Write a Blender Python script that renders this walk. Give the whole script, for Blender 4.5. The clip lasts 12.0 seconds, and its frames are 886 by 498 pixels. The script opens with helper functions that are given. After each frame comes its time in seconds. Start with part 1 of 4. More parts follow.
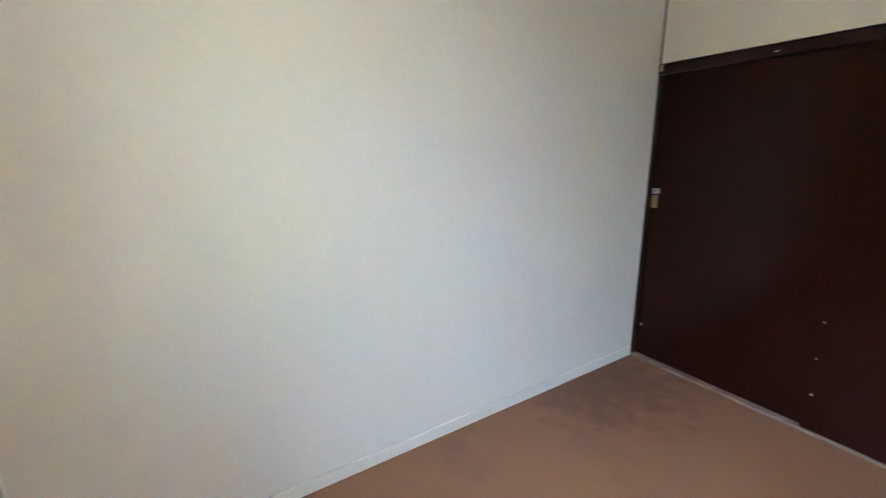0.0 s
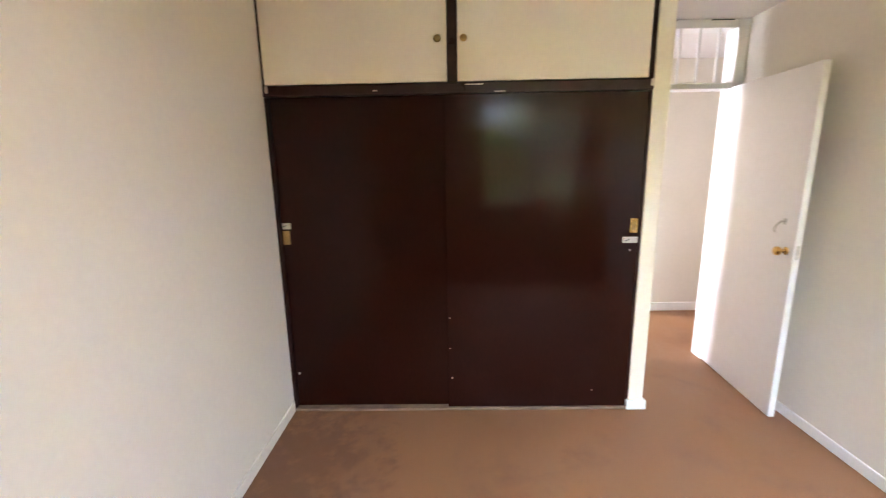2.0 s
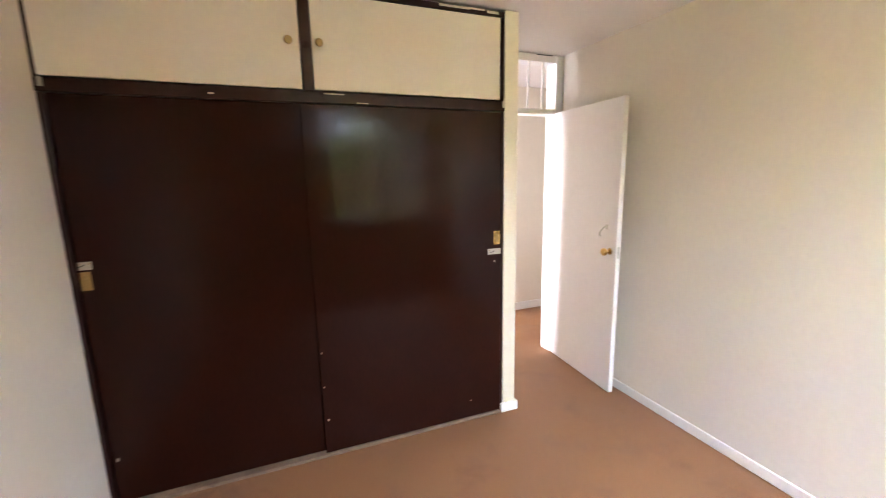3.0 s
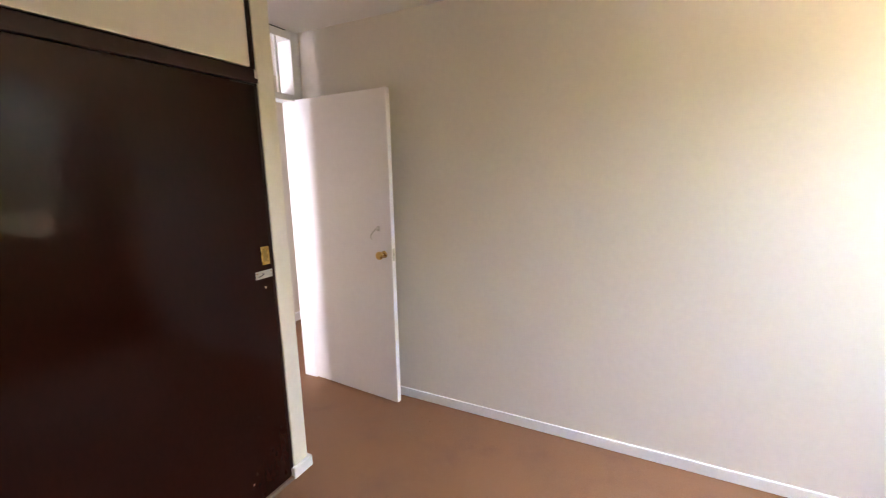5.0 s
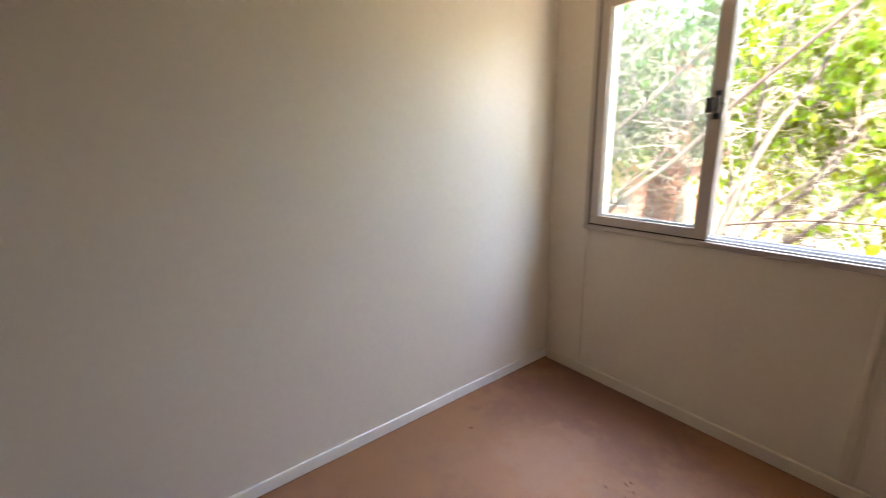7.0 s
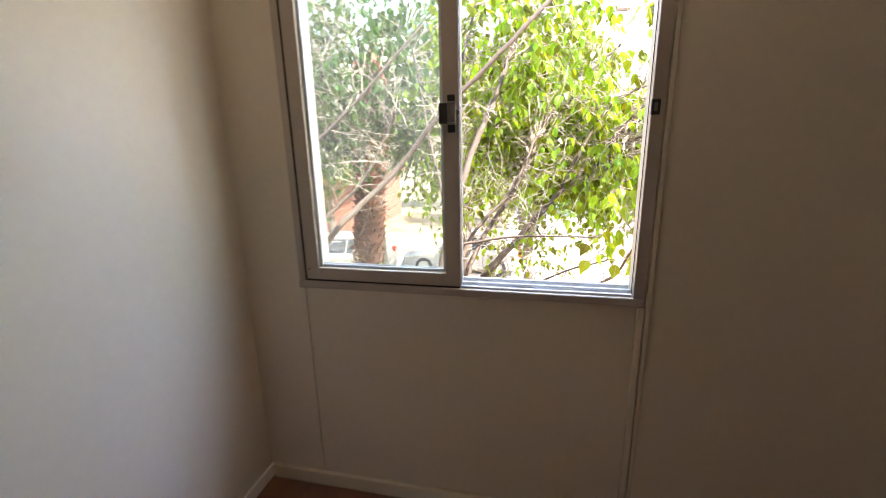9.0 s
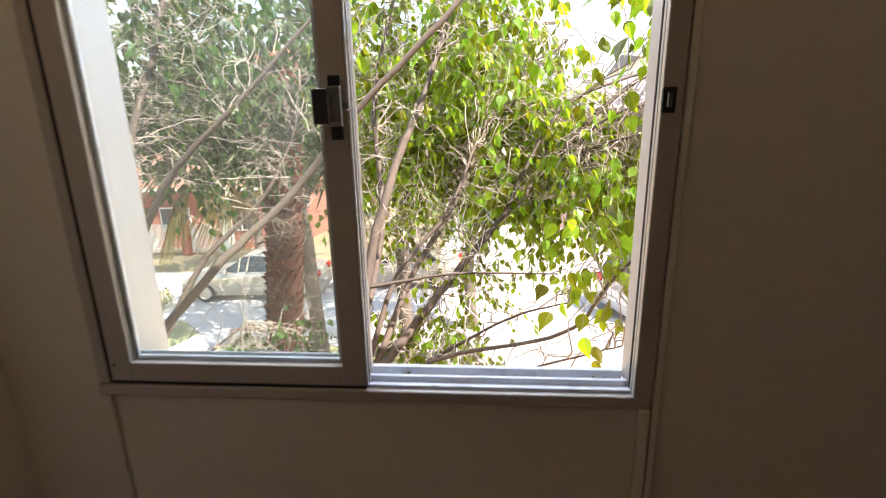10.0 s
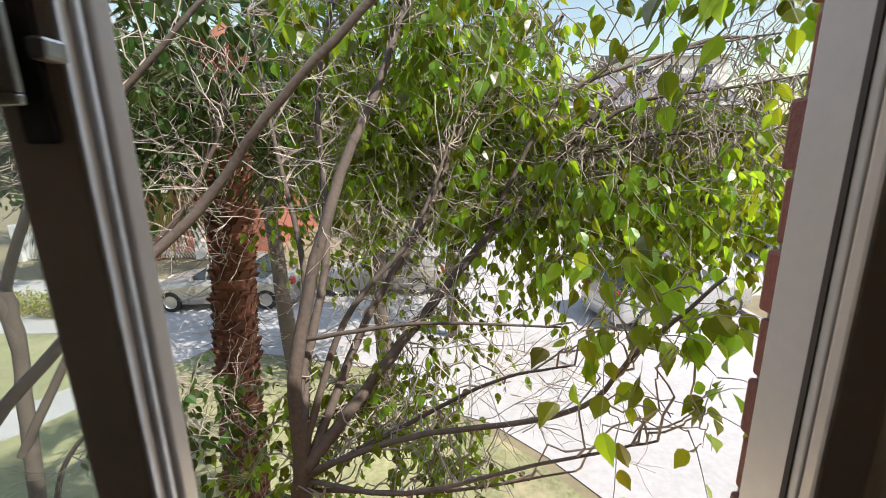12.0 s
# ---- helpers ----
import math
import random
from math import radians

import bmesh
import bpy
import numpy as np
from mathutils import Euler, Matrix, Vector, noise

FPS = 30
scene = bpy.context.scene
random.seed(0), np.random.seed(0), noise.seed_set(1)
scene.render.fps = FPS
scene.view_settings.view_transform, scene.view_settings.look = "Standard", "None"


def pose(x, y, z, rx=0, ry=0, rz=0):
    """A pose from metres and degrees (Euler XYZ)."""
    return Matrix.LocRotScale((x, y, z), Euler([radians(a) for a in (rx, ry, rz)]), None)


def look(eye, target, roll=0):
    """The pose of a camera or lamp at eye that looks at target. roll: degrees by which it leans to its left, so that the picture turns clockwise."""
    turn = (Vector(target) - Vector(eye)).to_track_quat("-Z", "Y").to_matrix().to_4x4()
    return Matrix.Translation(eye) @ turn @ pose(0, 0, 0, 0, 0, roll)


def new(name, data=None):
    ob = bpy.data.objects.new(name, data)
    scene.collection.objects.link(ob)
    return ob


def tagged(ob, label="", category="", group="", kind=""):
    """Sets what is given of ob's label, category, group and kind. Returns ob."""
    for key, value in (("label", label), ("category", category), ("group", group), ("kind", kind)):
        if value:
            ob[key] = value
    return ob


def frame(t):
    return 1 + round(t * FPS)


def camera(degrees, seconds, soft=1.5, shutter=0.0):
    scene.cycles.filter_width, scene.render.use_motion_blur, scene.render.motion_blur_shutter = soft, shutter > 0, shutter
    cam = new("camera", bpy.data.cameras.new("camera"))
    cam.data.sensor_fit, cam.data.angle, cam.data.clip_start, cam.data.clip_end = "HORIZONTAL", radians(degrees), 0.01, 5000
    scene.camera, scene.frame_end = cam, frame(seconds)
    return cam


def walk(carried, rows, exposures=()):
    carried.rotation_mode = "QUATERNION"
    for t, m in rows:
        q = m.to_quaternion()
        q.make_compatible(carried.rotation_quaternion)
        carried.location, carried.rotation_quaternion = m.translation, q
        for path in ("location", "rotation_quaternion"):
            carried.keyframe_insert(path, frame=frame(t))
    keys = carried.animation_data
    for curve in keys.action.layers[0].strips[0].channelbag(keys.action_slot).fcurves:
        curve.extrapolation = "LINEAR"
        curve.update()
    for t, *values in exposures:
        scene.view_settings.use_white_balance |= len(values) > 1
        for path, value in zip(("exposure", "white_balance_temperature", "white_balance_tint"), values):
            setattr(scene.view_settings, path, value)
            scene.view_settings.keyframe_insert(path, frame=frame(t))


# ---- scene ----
cam = camera(94.5, 12.0, soft=0.9, shutter=0.4)
PATH = [
    (0, (1.626, -2.607, 1.493), (-0.029, -1.59, 1.016), -0.9),
    (0.5, (1.504, -2.58, 1.521), (0.15, -1.18, 1.069), -0.9),
    (1, (1.339, -2.487, 1.532), (0.387, -0.789, 1.075), -1.0),
    (1.5, (1.176, -2.391, 1.528), (0.69, -0.499, 1.102), -0.8),
    (2, (1.018, -2.365, 1.545), (0.983, -0.408, 1.137), -1.0),
    (2.5, (0.925, -2.326, 1.545), (1.27, -0.393, 1.166), -1.3),
    (3, (0.861, -2.186, 1.561), (1.587, -0.356, 1.204), -1.1),
    (3.2, (0.852, -2.13, 1.561), (1.721, -0.363, 1.212), -1.0),
    (5, (0.826, -1.543, 1.536), (2.578, -0.653, 1.164), -1.0),
    (5.5, (0.87, -1.309, 1.529), (2.76, -0.791, 1.131), -1.5),
    (6, (0.887, -1.069, 1.55), (2.839, -1.067, 1.115), -1.8),
    (6.5, (1.019, -1.02, 1.555), (2.882, -1.566, 1.079), -1.9),
    (7, (1.33, -1.041, 1.496), (2.882, -2.201, 1.003), -1.6),
    (7.5, (1.42, -1.043, 1.503), (2.653, -2.543, 1.025), -2.0),
    (7.7, (1.466, -1.078, 1.49), (2.58, -2.673, 1.023), -2.0),
    (9.3, (1.872, -1.973, 1.53), (2.195, -3.886, 1.051), -1.05),
    (9.5, (1.869, -2.101, 1.528), (2.132, -4.026, 1.056), -1.0),
    (10, (1.861, -2.369, 1.542), (2.013, -4.311, 1.093), -1.15),
    (10.5, (1.868, -2.543, 1.556), (1.946, -4.495, 1.131), -1.45),
    (11, (1.901, -2.67, 1.567), (1.944, -4.621, 1.136), -1.6),
    (11.5, (1.872, -2.791, 1.558), (1.909, -4.742, 1.122), -1.25),
    (12, (1.818, -2.901, 1.562), (1.891, -4.847, 1.11), -1.05),
]
EXPOSURES = [(0.0, 4.7, 5200, 3), (0.5, 4.9, 5300, 4), (1.0, 4.95, 5500, 6), (1.6, 5.05, 6300, 11), (2.0, 5.05, 6450, 12), (3.2, 5.02, 6700, 15), (5.5, 4.1, 6750, 18), (6.5, 3.6, 6800, 18), (7.5, 2.95, 6550, 15), (9.5, 2.2, 6800, 18), (10.5, 1.24, 7000, 18), (11.0, 0.8, 6800, 15), (12.0, 0.46, 6450, 13)]
walk(cam, [(t, look(eye, target, roll)) for t, eye, target, roll in PATH], EXPOSURES)

# ---- world, sun and large lights ----
SUN_TO = Vector((-0.75, 0.4, 1.0)).normalized()
world = bpy.data.worlds.new("sky")
scene.world = world
world.use_nodes = True
sky = world.node_tree.nodes.new("ShaderNodeTexSky")
sky.sky_type, sky.sun_disc = "NISHITA", False
sky.dust_density, sky.air_density = 1.2, 1.8
sky.sun_elevation = math.asin(SUN_TO.z)
sky.sun_rotation = math.atan2(SUN_TO.x, SUN_TO.y)
world.node_tree.links.new(sky.outputs["Color"], world.node_tree.nodes["Background"].inputs["Color"])
world.node_tree.nodes["Background"].inputs["Strength"].default_value = 0.14

sun_data = bpy.data.lights.new("sun", "SUN")
sun_data.energy, sun_data.angle, sun_data.color = 5.0, radians(0.53), (1.0, 0.95, 0.87)
sun = new("sun", sun_data)
sun.matrix_basis = look(SUN_TO * 40, (0, 0, 0))


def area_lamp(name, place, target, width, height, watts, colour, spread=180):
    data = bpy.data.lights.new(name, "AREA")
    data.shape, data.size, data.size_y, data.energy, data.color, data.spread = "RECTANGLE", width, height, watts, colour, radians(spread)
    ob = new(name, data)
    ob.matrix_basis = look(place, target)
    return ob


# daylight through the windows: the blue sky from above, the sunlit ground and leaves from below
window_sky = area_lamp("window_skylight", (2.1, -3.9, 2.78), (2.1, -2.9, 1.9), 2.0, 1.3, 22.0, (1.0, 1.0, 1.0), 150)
window_ground = area_lamp("window_groundlight", (2.1, -3.72, 0.32), (2.1, -2.77, 1.22), 2.0, 0.8, 14.0, (1.0, 0.77, 0.48), 150)
area_lamp("corridor_daylight", (0.03, 1.3, 1.45), (2.95, 0.45, 1.1), 0.7, 1.2, 2.4, (0.85, 0.86, 1.0), 75)
area_lamp("kitchen_daylight", (1.14, 2.6, 1.6), (3, 2.4, 1.0), 0.95, 0.95, 3.6, (0.88, 0.92, 1.0))

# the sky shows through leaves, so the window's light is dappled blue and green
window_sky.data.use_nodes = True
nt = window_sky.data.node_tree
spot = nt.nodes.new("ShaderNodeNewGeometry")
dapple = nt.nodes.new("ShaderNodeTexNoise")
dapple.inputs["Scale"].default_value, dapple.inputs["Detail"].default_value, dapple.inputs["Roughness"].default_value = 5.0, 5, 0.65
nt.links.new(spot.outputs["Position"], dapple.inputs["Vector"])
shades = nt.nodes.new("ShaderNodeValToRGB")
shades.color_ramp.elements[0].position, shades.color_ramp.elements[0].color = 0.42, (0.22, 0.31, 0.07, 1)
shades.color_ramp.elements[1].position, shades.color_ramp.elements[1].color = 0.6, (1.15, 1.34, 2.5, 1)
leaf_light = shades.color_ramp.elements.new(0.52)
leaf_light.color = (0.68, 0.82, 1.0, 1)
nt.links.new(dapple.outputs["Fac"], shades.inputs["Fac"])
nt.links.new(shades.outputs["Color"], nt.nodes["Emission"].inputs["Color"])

# ---- materials ----


def material(name, colour, rough=0.6, metal=0.0, vary=0.12, grain=60.0, stain=1.3, bump=0.15, bump_scale=None, stain_colour=None, stain_amount=0.0,
             gloss=0.5, island=False, per_object=False, stretch=(1, 1, 1), rough_vary=0.08):
    """A surface with grain and stains at two scales, and fine relief."""
    m = bpy.data.materials.new(name)
    m.use_nodes = True
    nt = m.node_tree
    n, l = nt.nodes, nt.links
    b = n["Principled BSDF"]
    b.inputs["Metallic"].default_value = metal
    b.inputs["Specular IOR Level"].default_value = gloss
    geo = n.new("ShaderNodeNewGeometry")
    vec = n.new("ShaderNodeVectorMath")
    vec.operation = "MULTIPLY"
    vec.inputs[1].default_value = stretch
    l.new(geo.outputs["Position"], vec.inputs[0])
    fine = n.new("ShaderNodeTexNoise")
    fine.inputs["Scale"].default_value, fine.inputs["Detail"].default_value = grain, 5
    broad = n.new("ShaderNodeTexNoise")
    broad.inputs["Scale"].default_value, broad.inputs["Detail"].default_value, broad.inputs["Roughness"].default_value = stain, 6, 0.6
    l.new(vec.outputs[0], fine.inputs["Vector"])
    l.new(geo.outputs["Position"], broad.inputs["Vector"])
    add = n.new("ShaderNodeMath")
    add.operation = "ADD"
    l.new(fine.outputs["Fac"], add.inputs[0])
    l.new(broad.outputs["Fac"], add.inputs[1])
    last = add.outputs[0]
    low, high, weight = 0.6, 1.4, 1.0
    if island or per_object:
        src = geo.outputs["Random Per Island"]
        if per_object:
            info = n.new("ShaderNodeObjectInfo")
            src = info.outputs["Random"]
        more = n.new("ShaderNodeMath")
        more.operation = "ADD"
        l.new(last, more.inputs[0])
        l.new(src, more.inputs[1])
        last, low, high = more.outputs[0], 0.7, 2.3
    span = n.new("ShaderNodeMapRange")
    span.inputs["From Min"].default_value, span.inputs["From Max"].default_value = low, high
    span.inputs["To Min"].default_value, span.inputs["To Max"].default_value = 1 - vary, 1 + vary
    l.new(last, span.inputs["Value"])
    mul = n.new("ShaderNodeVectorMath")
    mul.operation = "SCALE"
    mul.inputs[0].default_value = colour
    l.new(span.outputs["Result"], mul.inputs["Scale"])
    col = mul.outputs[0]
    if stain_colour:
        blot = n.new("ShaderNodeTexNoise")
        blot.inputs["Scale"].default_value, blot.inputs["Detail"].default_value, blot.inputs["Roughness"].default_value = stain * 1.7, 8, 0.65
        off = n.new("ShaderNodeVectorMath")
        off.inputs[1].default_value = (3.7, 9.1, 1.3)
        l.new(geo.outputs["Position"], off.inputs[0])
        l.new(off.outputs[0], blot.inputs["Vector"])
        ramp = n.new("ShaderNodeMapRange")
        ramp.inputs["From Min"].default_value, ramp.inputs["From Max"].default_value = 0.52, 0.68
        ramp.inputs["To Max"].default_value = stain_amount
        l.new(blot.outputs["Fac"], ramp.inputs["Value"])
        mix = n.new("ShaderNodeMix")
        mix.data_type = "RGBA"
        mix.inputs["B"].default_value = (*stain_colour, 1)
        l.new(ramp.outputs["Result"], mix.inputs["Factor"])
        l.new(col, mix.inputs["A"])
        col = mix.outputs["Result"]
    l.new(col, b.inputs["Base Color"])
    rr = n.new("ShaderNodeMapRange")
    rr.inputs["From Min"].default_value, rr.inputs["From Max"].default_value = 0.3, 0.7
    rr.inputs["To Min"].default_value, rr.inputs["To Max"].default_value = max(0.03, rough - rough_vary), min(1, rough + rough_vary)
    l.new(broad.outputs["Fac"], rr.inputs["Value"])
    l.new(rr.outputs["Result"], b.inputs["Roughness"])
    if bump:
        bp = n.new("ShaderNodeBump")
        bp.inputs["Strength"].default_value, bp.inputs["Distance"].default_value = bump, 0.004
        src = fine
        if bump_scale:
            src = n.new("ShaderNodeTexNoise")
            src.inputs["Scale"].default_value, src.inputs["Detail"].default_value = bump_scale, 3
            l.new(vec.outputs[0], src.inputs["Vector"])
        l.new(src.outputs["Fac"], bp.inputs["Height"])
        l.new(bp.outputs["Normal"], b.inputs["Normal"])
    return m


def leafy(name, colour, through_colour, amount=0.45, rough=0.4, vary=0.35):
    """Thin leaves that let some light through, each one a little different."""
    m = bpy.data.materials.new(name)
    m.use_nodes = True
    n, l = m.node_tree.nodes, m.node_tree.links
    b = n["Principled BSDF"]
    b.inputs["Roughness"].default_value = rough
    geo = n.new("ShaderNodeNewGeometry")
    hue = n.new("ShaderNodeHueSaturation")
    hue.inputs["Color"].default_value = (*colour, 1)
    a = n.new("ShaderNodeMapRange")
    a.inputs["To Min"].default_value, a.inputs["To Max"].default_value = 1 - vary, 1 + vary
    l.new(geo.outputs["Random Per Island"], a.inputs["Value"])
    l.new(a.outputs["Result"], hue.inputs["Value"])
    h = n.new("ShaderNodeMapRange")
    h.inputs["To Min"].default_value, h.inputs["To Max"].default_value = 0.46, 0.53
    l.new(geo.outputs["Random Per Island"], h.inputs["Value"])
    l.new(h.outputs["Result"], hue.inputs["Hue"])
    l.new(hue.outputs["Color"], b.inputs["Base Color"])
    t = n.new("ShaderNodeBsdfTranslucent")
    hue2 = n.new("ShaderNodeHueSaturation")
    hue2.inputs["Color"].default_value = (*through_colour, 1)
    l.new(a.outputs["Result"], hue2.inputs["Value"])
    l.new(h.outputs["Result"], hue2.inputs["Hue"])
    l.new(hue2.outputs["Color"], t.inputs["Color"])
    mix = n.new("ShaderNodeMixShader")
    mix.inputs[0].default_value = amount
    l.new(b.outputs[0], mix.inputs[1])
    l.new(t.outputs[0], mix.inputs[2])
    l.new(mix.outputs[0], n["Material Output"].inputs["Surface"])
    return m


def glassy(name, haze=0.12, tint=(0.95, 0.97, 0.96)):
    """A dusty pane: clear glass with a thin film of dirt on it."""
    m = bpy.data.materials.new(name)
    m.use_nodes = True
    n, l = m.node_tree.nodes, m.node_tree.links
    n.remove(n["Principled BSDF"])
    clear = n.new("ShaderNodeBsdfTransparent")
    clear.inputs["Color"].default_value = (*tint, 1)
    shine = n.new("ShaderNodeBsdfGlossy")
    shine.inputs["Roughness"].default_value = 0.03
    mix = n.new("ShaderNodeMixShader")
    mix.inputs[0].default_value = 0.025
    l.new(clear.outputs[0], mix.inputs[1])
    l.new(shine.outputs[0], mix.inputs[2])
    dust = n.new("ShaderNodeBsdfTranslucent")
    dust.inputs["Color"].default_value = (0.8, 0.78, 0.74, 1)
    geo = n.new("ShaderNodeNewGeometry")
    noise_tex = n.new("ShaderNodeTexNoise")
    noise_tex.inputs["Scale"].default_value, noise_tex.inputs["Detail"].default_value = 5, 7
    l.new(geo.outputs["Position"], noise_tex.inputs["Vector"])
    amt = n.new("ShaderNodeMapRange")
    amt.inputs["From Min"].default_value, amt.inputs["From Max"].default_value = 0.3, 0.7
    amt.inputs["To Min"].default_value, amt.inputs["To Max"].default_value = haze * 0.5, haze * 1.5
    l.new(noise_tex.outputs["Fac"], amt.inputs["Value"])
    mix2 = n.new("ShaderNodeMixShader")
    l.new(amt.outputs["Result"], mix2.inputs[0])
    l.new(mix.outputs[0], mix2.inputs[1])
    l.new(dust.outputs[0], mix2.inputs[2])
    l.new(mix2.outputs[0], n["Material Output"].inputs["Surface"])
    return m


M_WALL = material("cream_wall_paint", (0.74, 0.685, 0.6), 0.55, vary=0.035, grain=35, stain=0.8, bump=0.1, bump_scale=22, stain_colour=(0.68, 0.62, 0.53), stain_amount=0.25)
# window wall: the cream of the other walls, made darker and yellower
M_WALL_WIN = material("darker_window_wall_cream", (0.66, 0.59, 0.48), 0.5, vary=0.04, grain=35, stain=0.8, bump=0.08, bump_scale=18, stain_colour=(0.58, 0.51, 0.41), stain_amount=0.25)
M_CEIL = material("ceiling_white", (0.8, 0.775, 0.76), 0.8, vary=0.03, grain=50, stain=0.7, bump=0.1)
M_WHITE = material("white_gloss_paint", (0.8, 0.79, 0.77), 0.35, vary=0.04, grain=45, stain=3, bump=0.12, bump_scale=30, stain_colour=(0.6, 0.57, 0.52), stain_amount=0.25)
M_DOOR = material("door_white_paint", (0.8, 0.77, 0.76), 0.42, vary=0.03, grain=30, stain=1.6, bump=0.07, bump_scale=25)
M_CREAM = material("cupboard_cream_paint", (0.76, 0.69, 0.58), 0.45, vary=0.03, grain=40, stain=1.5, bump=0.07, bump_scale=30, stain_colour=(0.66, 0.57, 0.43), stain_amount=0.2)
M_POST = material("post_cream_paint", (0.78, 0.72, 0.58), 0.45, vary=0.04, grain=40, stain=2.5, bump=0.15, bump_scale=28)
M_DARK = material("dark_brown_gloss_paint", (0.0165, 0.0037, 0.002), 0.13, vary=0.3, grain=70, stain=1.4, bump=0.09, bump_scale=26, gloss=0.15, rough_vary=0.08, stretch=(1, 1, 0.35), stain_colour=(0.03, 0.011, 0.009), stain_amount=0.2)
M_DARK_TRIM = material("dark_brown_trim_paint", (0.024, 0.0075, 0.0055), 0.33, vary=0.3, grain=60, stain=4, bump=0.25, bump_scale=40, stain_colour=(0.06, 0.032, 0.024), stain_amount=0.5, gloss=0.22)
M_TRACK = material("dusty_wood_track", (0.2, 0.13, 0.085), 0.7, vary=0.3, grain=80, stain=5, bump=0.3, stain_colour=(0.1, 0.06, 0.045), stain_amount=0.7)
M_FLOOR = material("brown_carpet", (0.262, 0.123, 0.057), 0.55, vary=0.2, grain=260, stain=1.7, bump=0.55, bump_scale=420, stain_colour=(0.18, 0.085, 0.05), stain_amount=0.6, gloss=0.5, rough_vary=0.16)
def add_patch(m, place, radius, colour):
    """A patch of another colour with a ragged edge round a place."""
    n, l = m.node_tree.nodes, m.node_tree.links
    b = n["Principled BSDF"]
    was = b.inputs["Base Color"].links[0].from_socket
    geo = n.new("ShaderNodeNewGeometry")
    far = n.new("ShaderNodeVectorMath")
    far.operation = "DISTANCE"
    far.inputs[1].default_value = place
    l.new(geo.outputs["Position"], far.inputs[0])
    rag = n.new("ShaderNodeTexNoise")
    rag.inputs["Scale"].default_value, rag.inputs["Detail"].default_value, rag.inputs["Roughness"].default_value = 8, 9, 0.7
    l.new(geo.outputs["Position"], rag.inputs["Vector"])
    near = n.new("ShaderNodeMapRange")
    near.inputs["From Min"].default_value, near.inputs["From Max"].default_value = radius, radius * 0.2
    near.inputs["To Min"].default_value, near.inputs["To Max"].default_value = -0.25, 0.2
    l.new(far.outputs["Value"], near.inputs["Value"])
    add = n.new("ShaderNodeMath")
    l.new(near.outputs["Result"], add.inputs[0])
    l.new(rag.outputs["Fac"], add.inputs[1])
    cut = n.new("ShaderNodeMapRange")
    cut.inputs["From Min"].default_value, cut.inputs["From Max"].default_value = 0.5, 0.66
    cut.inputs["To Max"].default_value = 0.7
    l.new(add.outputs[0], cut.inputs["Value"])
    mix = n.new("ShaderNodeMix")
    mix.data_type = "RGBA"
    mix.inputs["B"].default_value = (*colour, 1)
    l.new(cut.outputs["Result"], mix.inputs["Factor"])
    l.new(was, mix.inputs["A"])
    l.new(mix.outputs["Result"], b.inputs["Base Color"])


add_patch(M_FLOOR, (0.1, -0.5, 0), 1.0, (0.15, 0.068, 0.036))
# reddish stains by the window wall, with the shade below the sill painted in
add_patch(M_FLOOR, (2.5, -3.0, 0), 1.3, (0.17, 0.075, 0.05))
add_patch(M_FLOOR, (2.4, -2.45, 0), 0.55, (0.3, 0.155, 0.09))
M_BRASS = material("brass", (0.62, 0.4, 0.14), 0.28, 1.0, vary=0.15, grain=90, stain=20, bump=0.05)
M_OLD_BRASS = material("tarnished_brass", (0.42, 0.28, 0.11), 0.4, 1.0, vary=0.3, grain=200, stain=25, bump=0.1)
M_STEEL = material("dull_steel", (0.55, 0.53, 0.48), 0.4, 0.9, vary=0.2, grain=200, stain=30, bump=0.1)
M_GUN = material("dull_gunmetal", (0.22, 0.21, 0.2), 0.4, 0.8, vary=0.2, grain=200, stain=30, bump=0.05)
M_CHROME = material("chrome", (0.75, 0.75, 0.76), 0.16, 1.0, vary=0.08, grain=90, stain=20, bump=0.0)
M_BLACK = material("black_plastic", (0.02, 0.02, 0.02), 0.4, vary=0.2, grain=90, stain=10, bump=0.05)
M_WIN = material("window_frame_paint", (0.42, 0.36, 0.305), 0.35, vary=0.06, grain=60, stain=6, bump=0.12, bump_scale=45, stain_colour=(0.42, 0.37, 0.31), stain_amount=0.35)
# frame paint copied for the outdoor-lit side, greyed against the window lamps
M_WIN_OUT = material("outdoor_lit_frame_paint", (0.38, 0.345, 0.315), 0.4, vary=0.06, grain=60, stain=6, bump=0.12, bump_scale=45, stain_colour=(0.45, 0.4, 0.34), stain_amount=0.35)
# white paint greyed to offset the window lamps that shine straight on it
M_REVEAL = material("greyed_white_masonry_paint", (0.47, 0.45, 0.44), 0.7, vary=0.05, grain=40, stain=5, bump=0.2)
M_TRACK_W = material("painted_sill_track", (0.62, 0.63, 0.65), 0.35, vary=0.1, grain=80, stain=8, bump=0.1, stain_colour=(0.35, 0.32, 0.28), stain_amount=0.5)
# brick red darkened: the shadow on the pier is put into the colour
M_BRICK = material("shaded_red_brick", (0.12, 0.038, 0.027), 0.85, vary=0.35, grain=90, stain=9, bump=0.5, bump_scale=120, per_object=True)
M_MORTAR = material("mortar", (0.2, 0.165, 0.14), 0.9, vary=0.15, grain=120, stain=6, bump=0.5)
M_TILE = material("white_glazed_tile", (0.8, 0.79, 0.8), 0.15, vary=0.05, grain=10, stain=3, bump=0.0, per_object=True)
M_GROUT = material("grout", (0.45, 0.43, 0.42), 0.8, vary=0.1)
M_ENAMEL = material("white_enamel", (0.8, 0.79, 0.78), 0.25, vary=0.03, grain=20, stain=3, bump=0.0)
M_RED = material("red_plastic", (0.5, 0.02, 0.03), 0.35, vary=0.05)
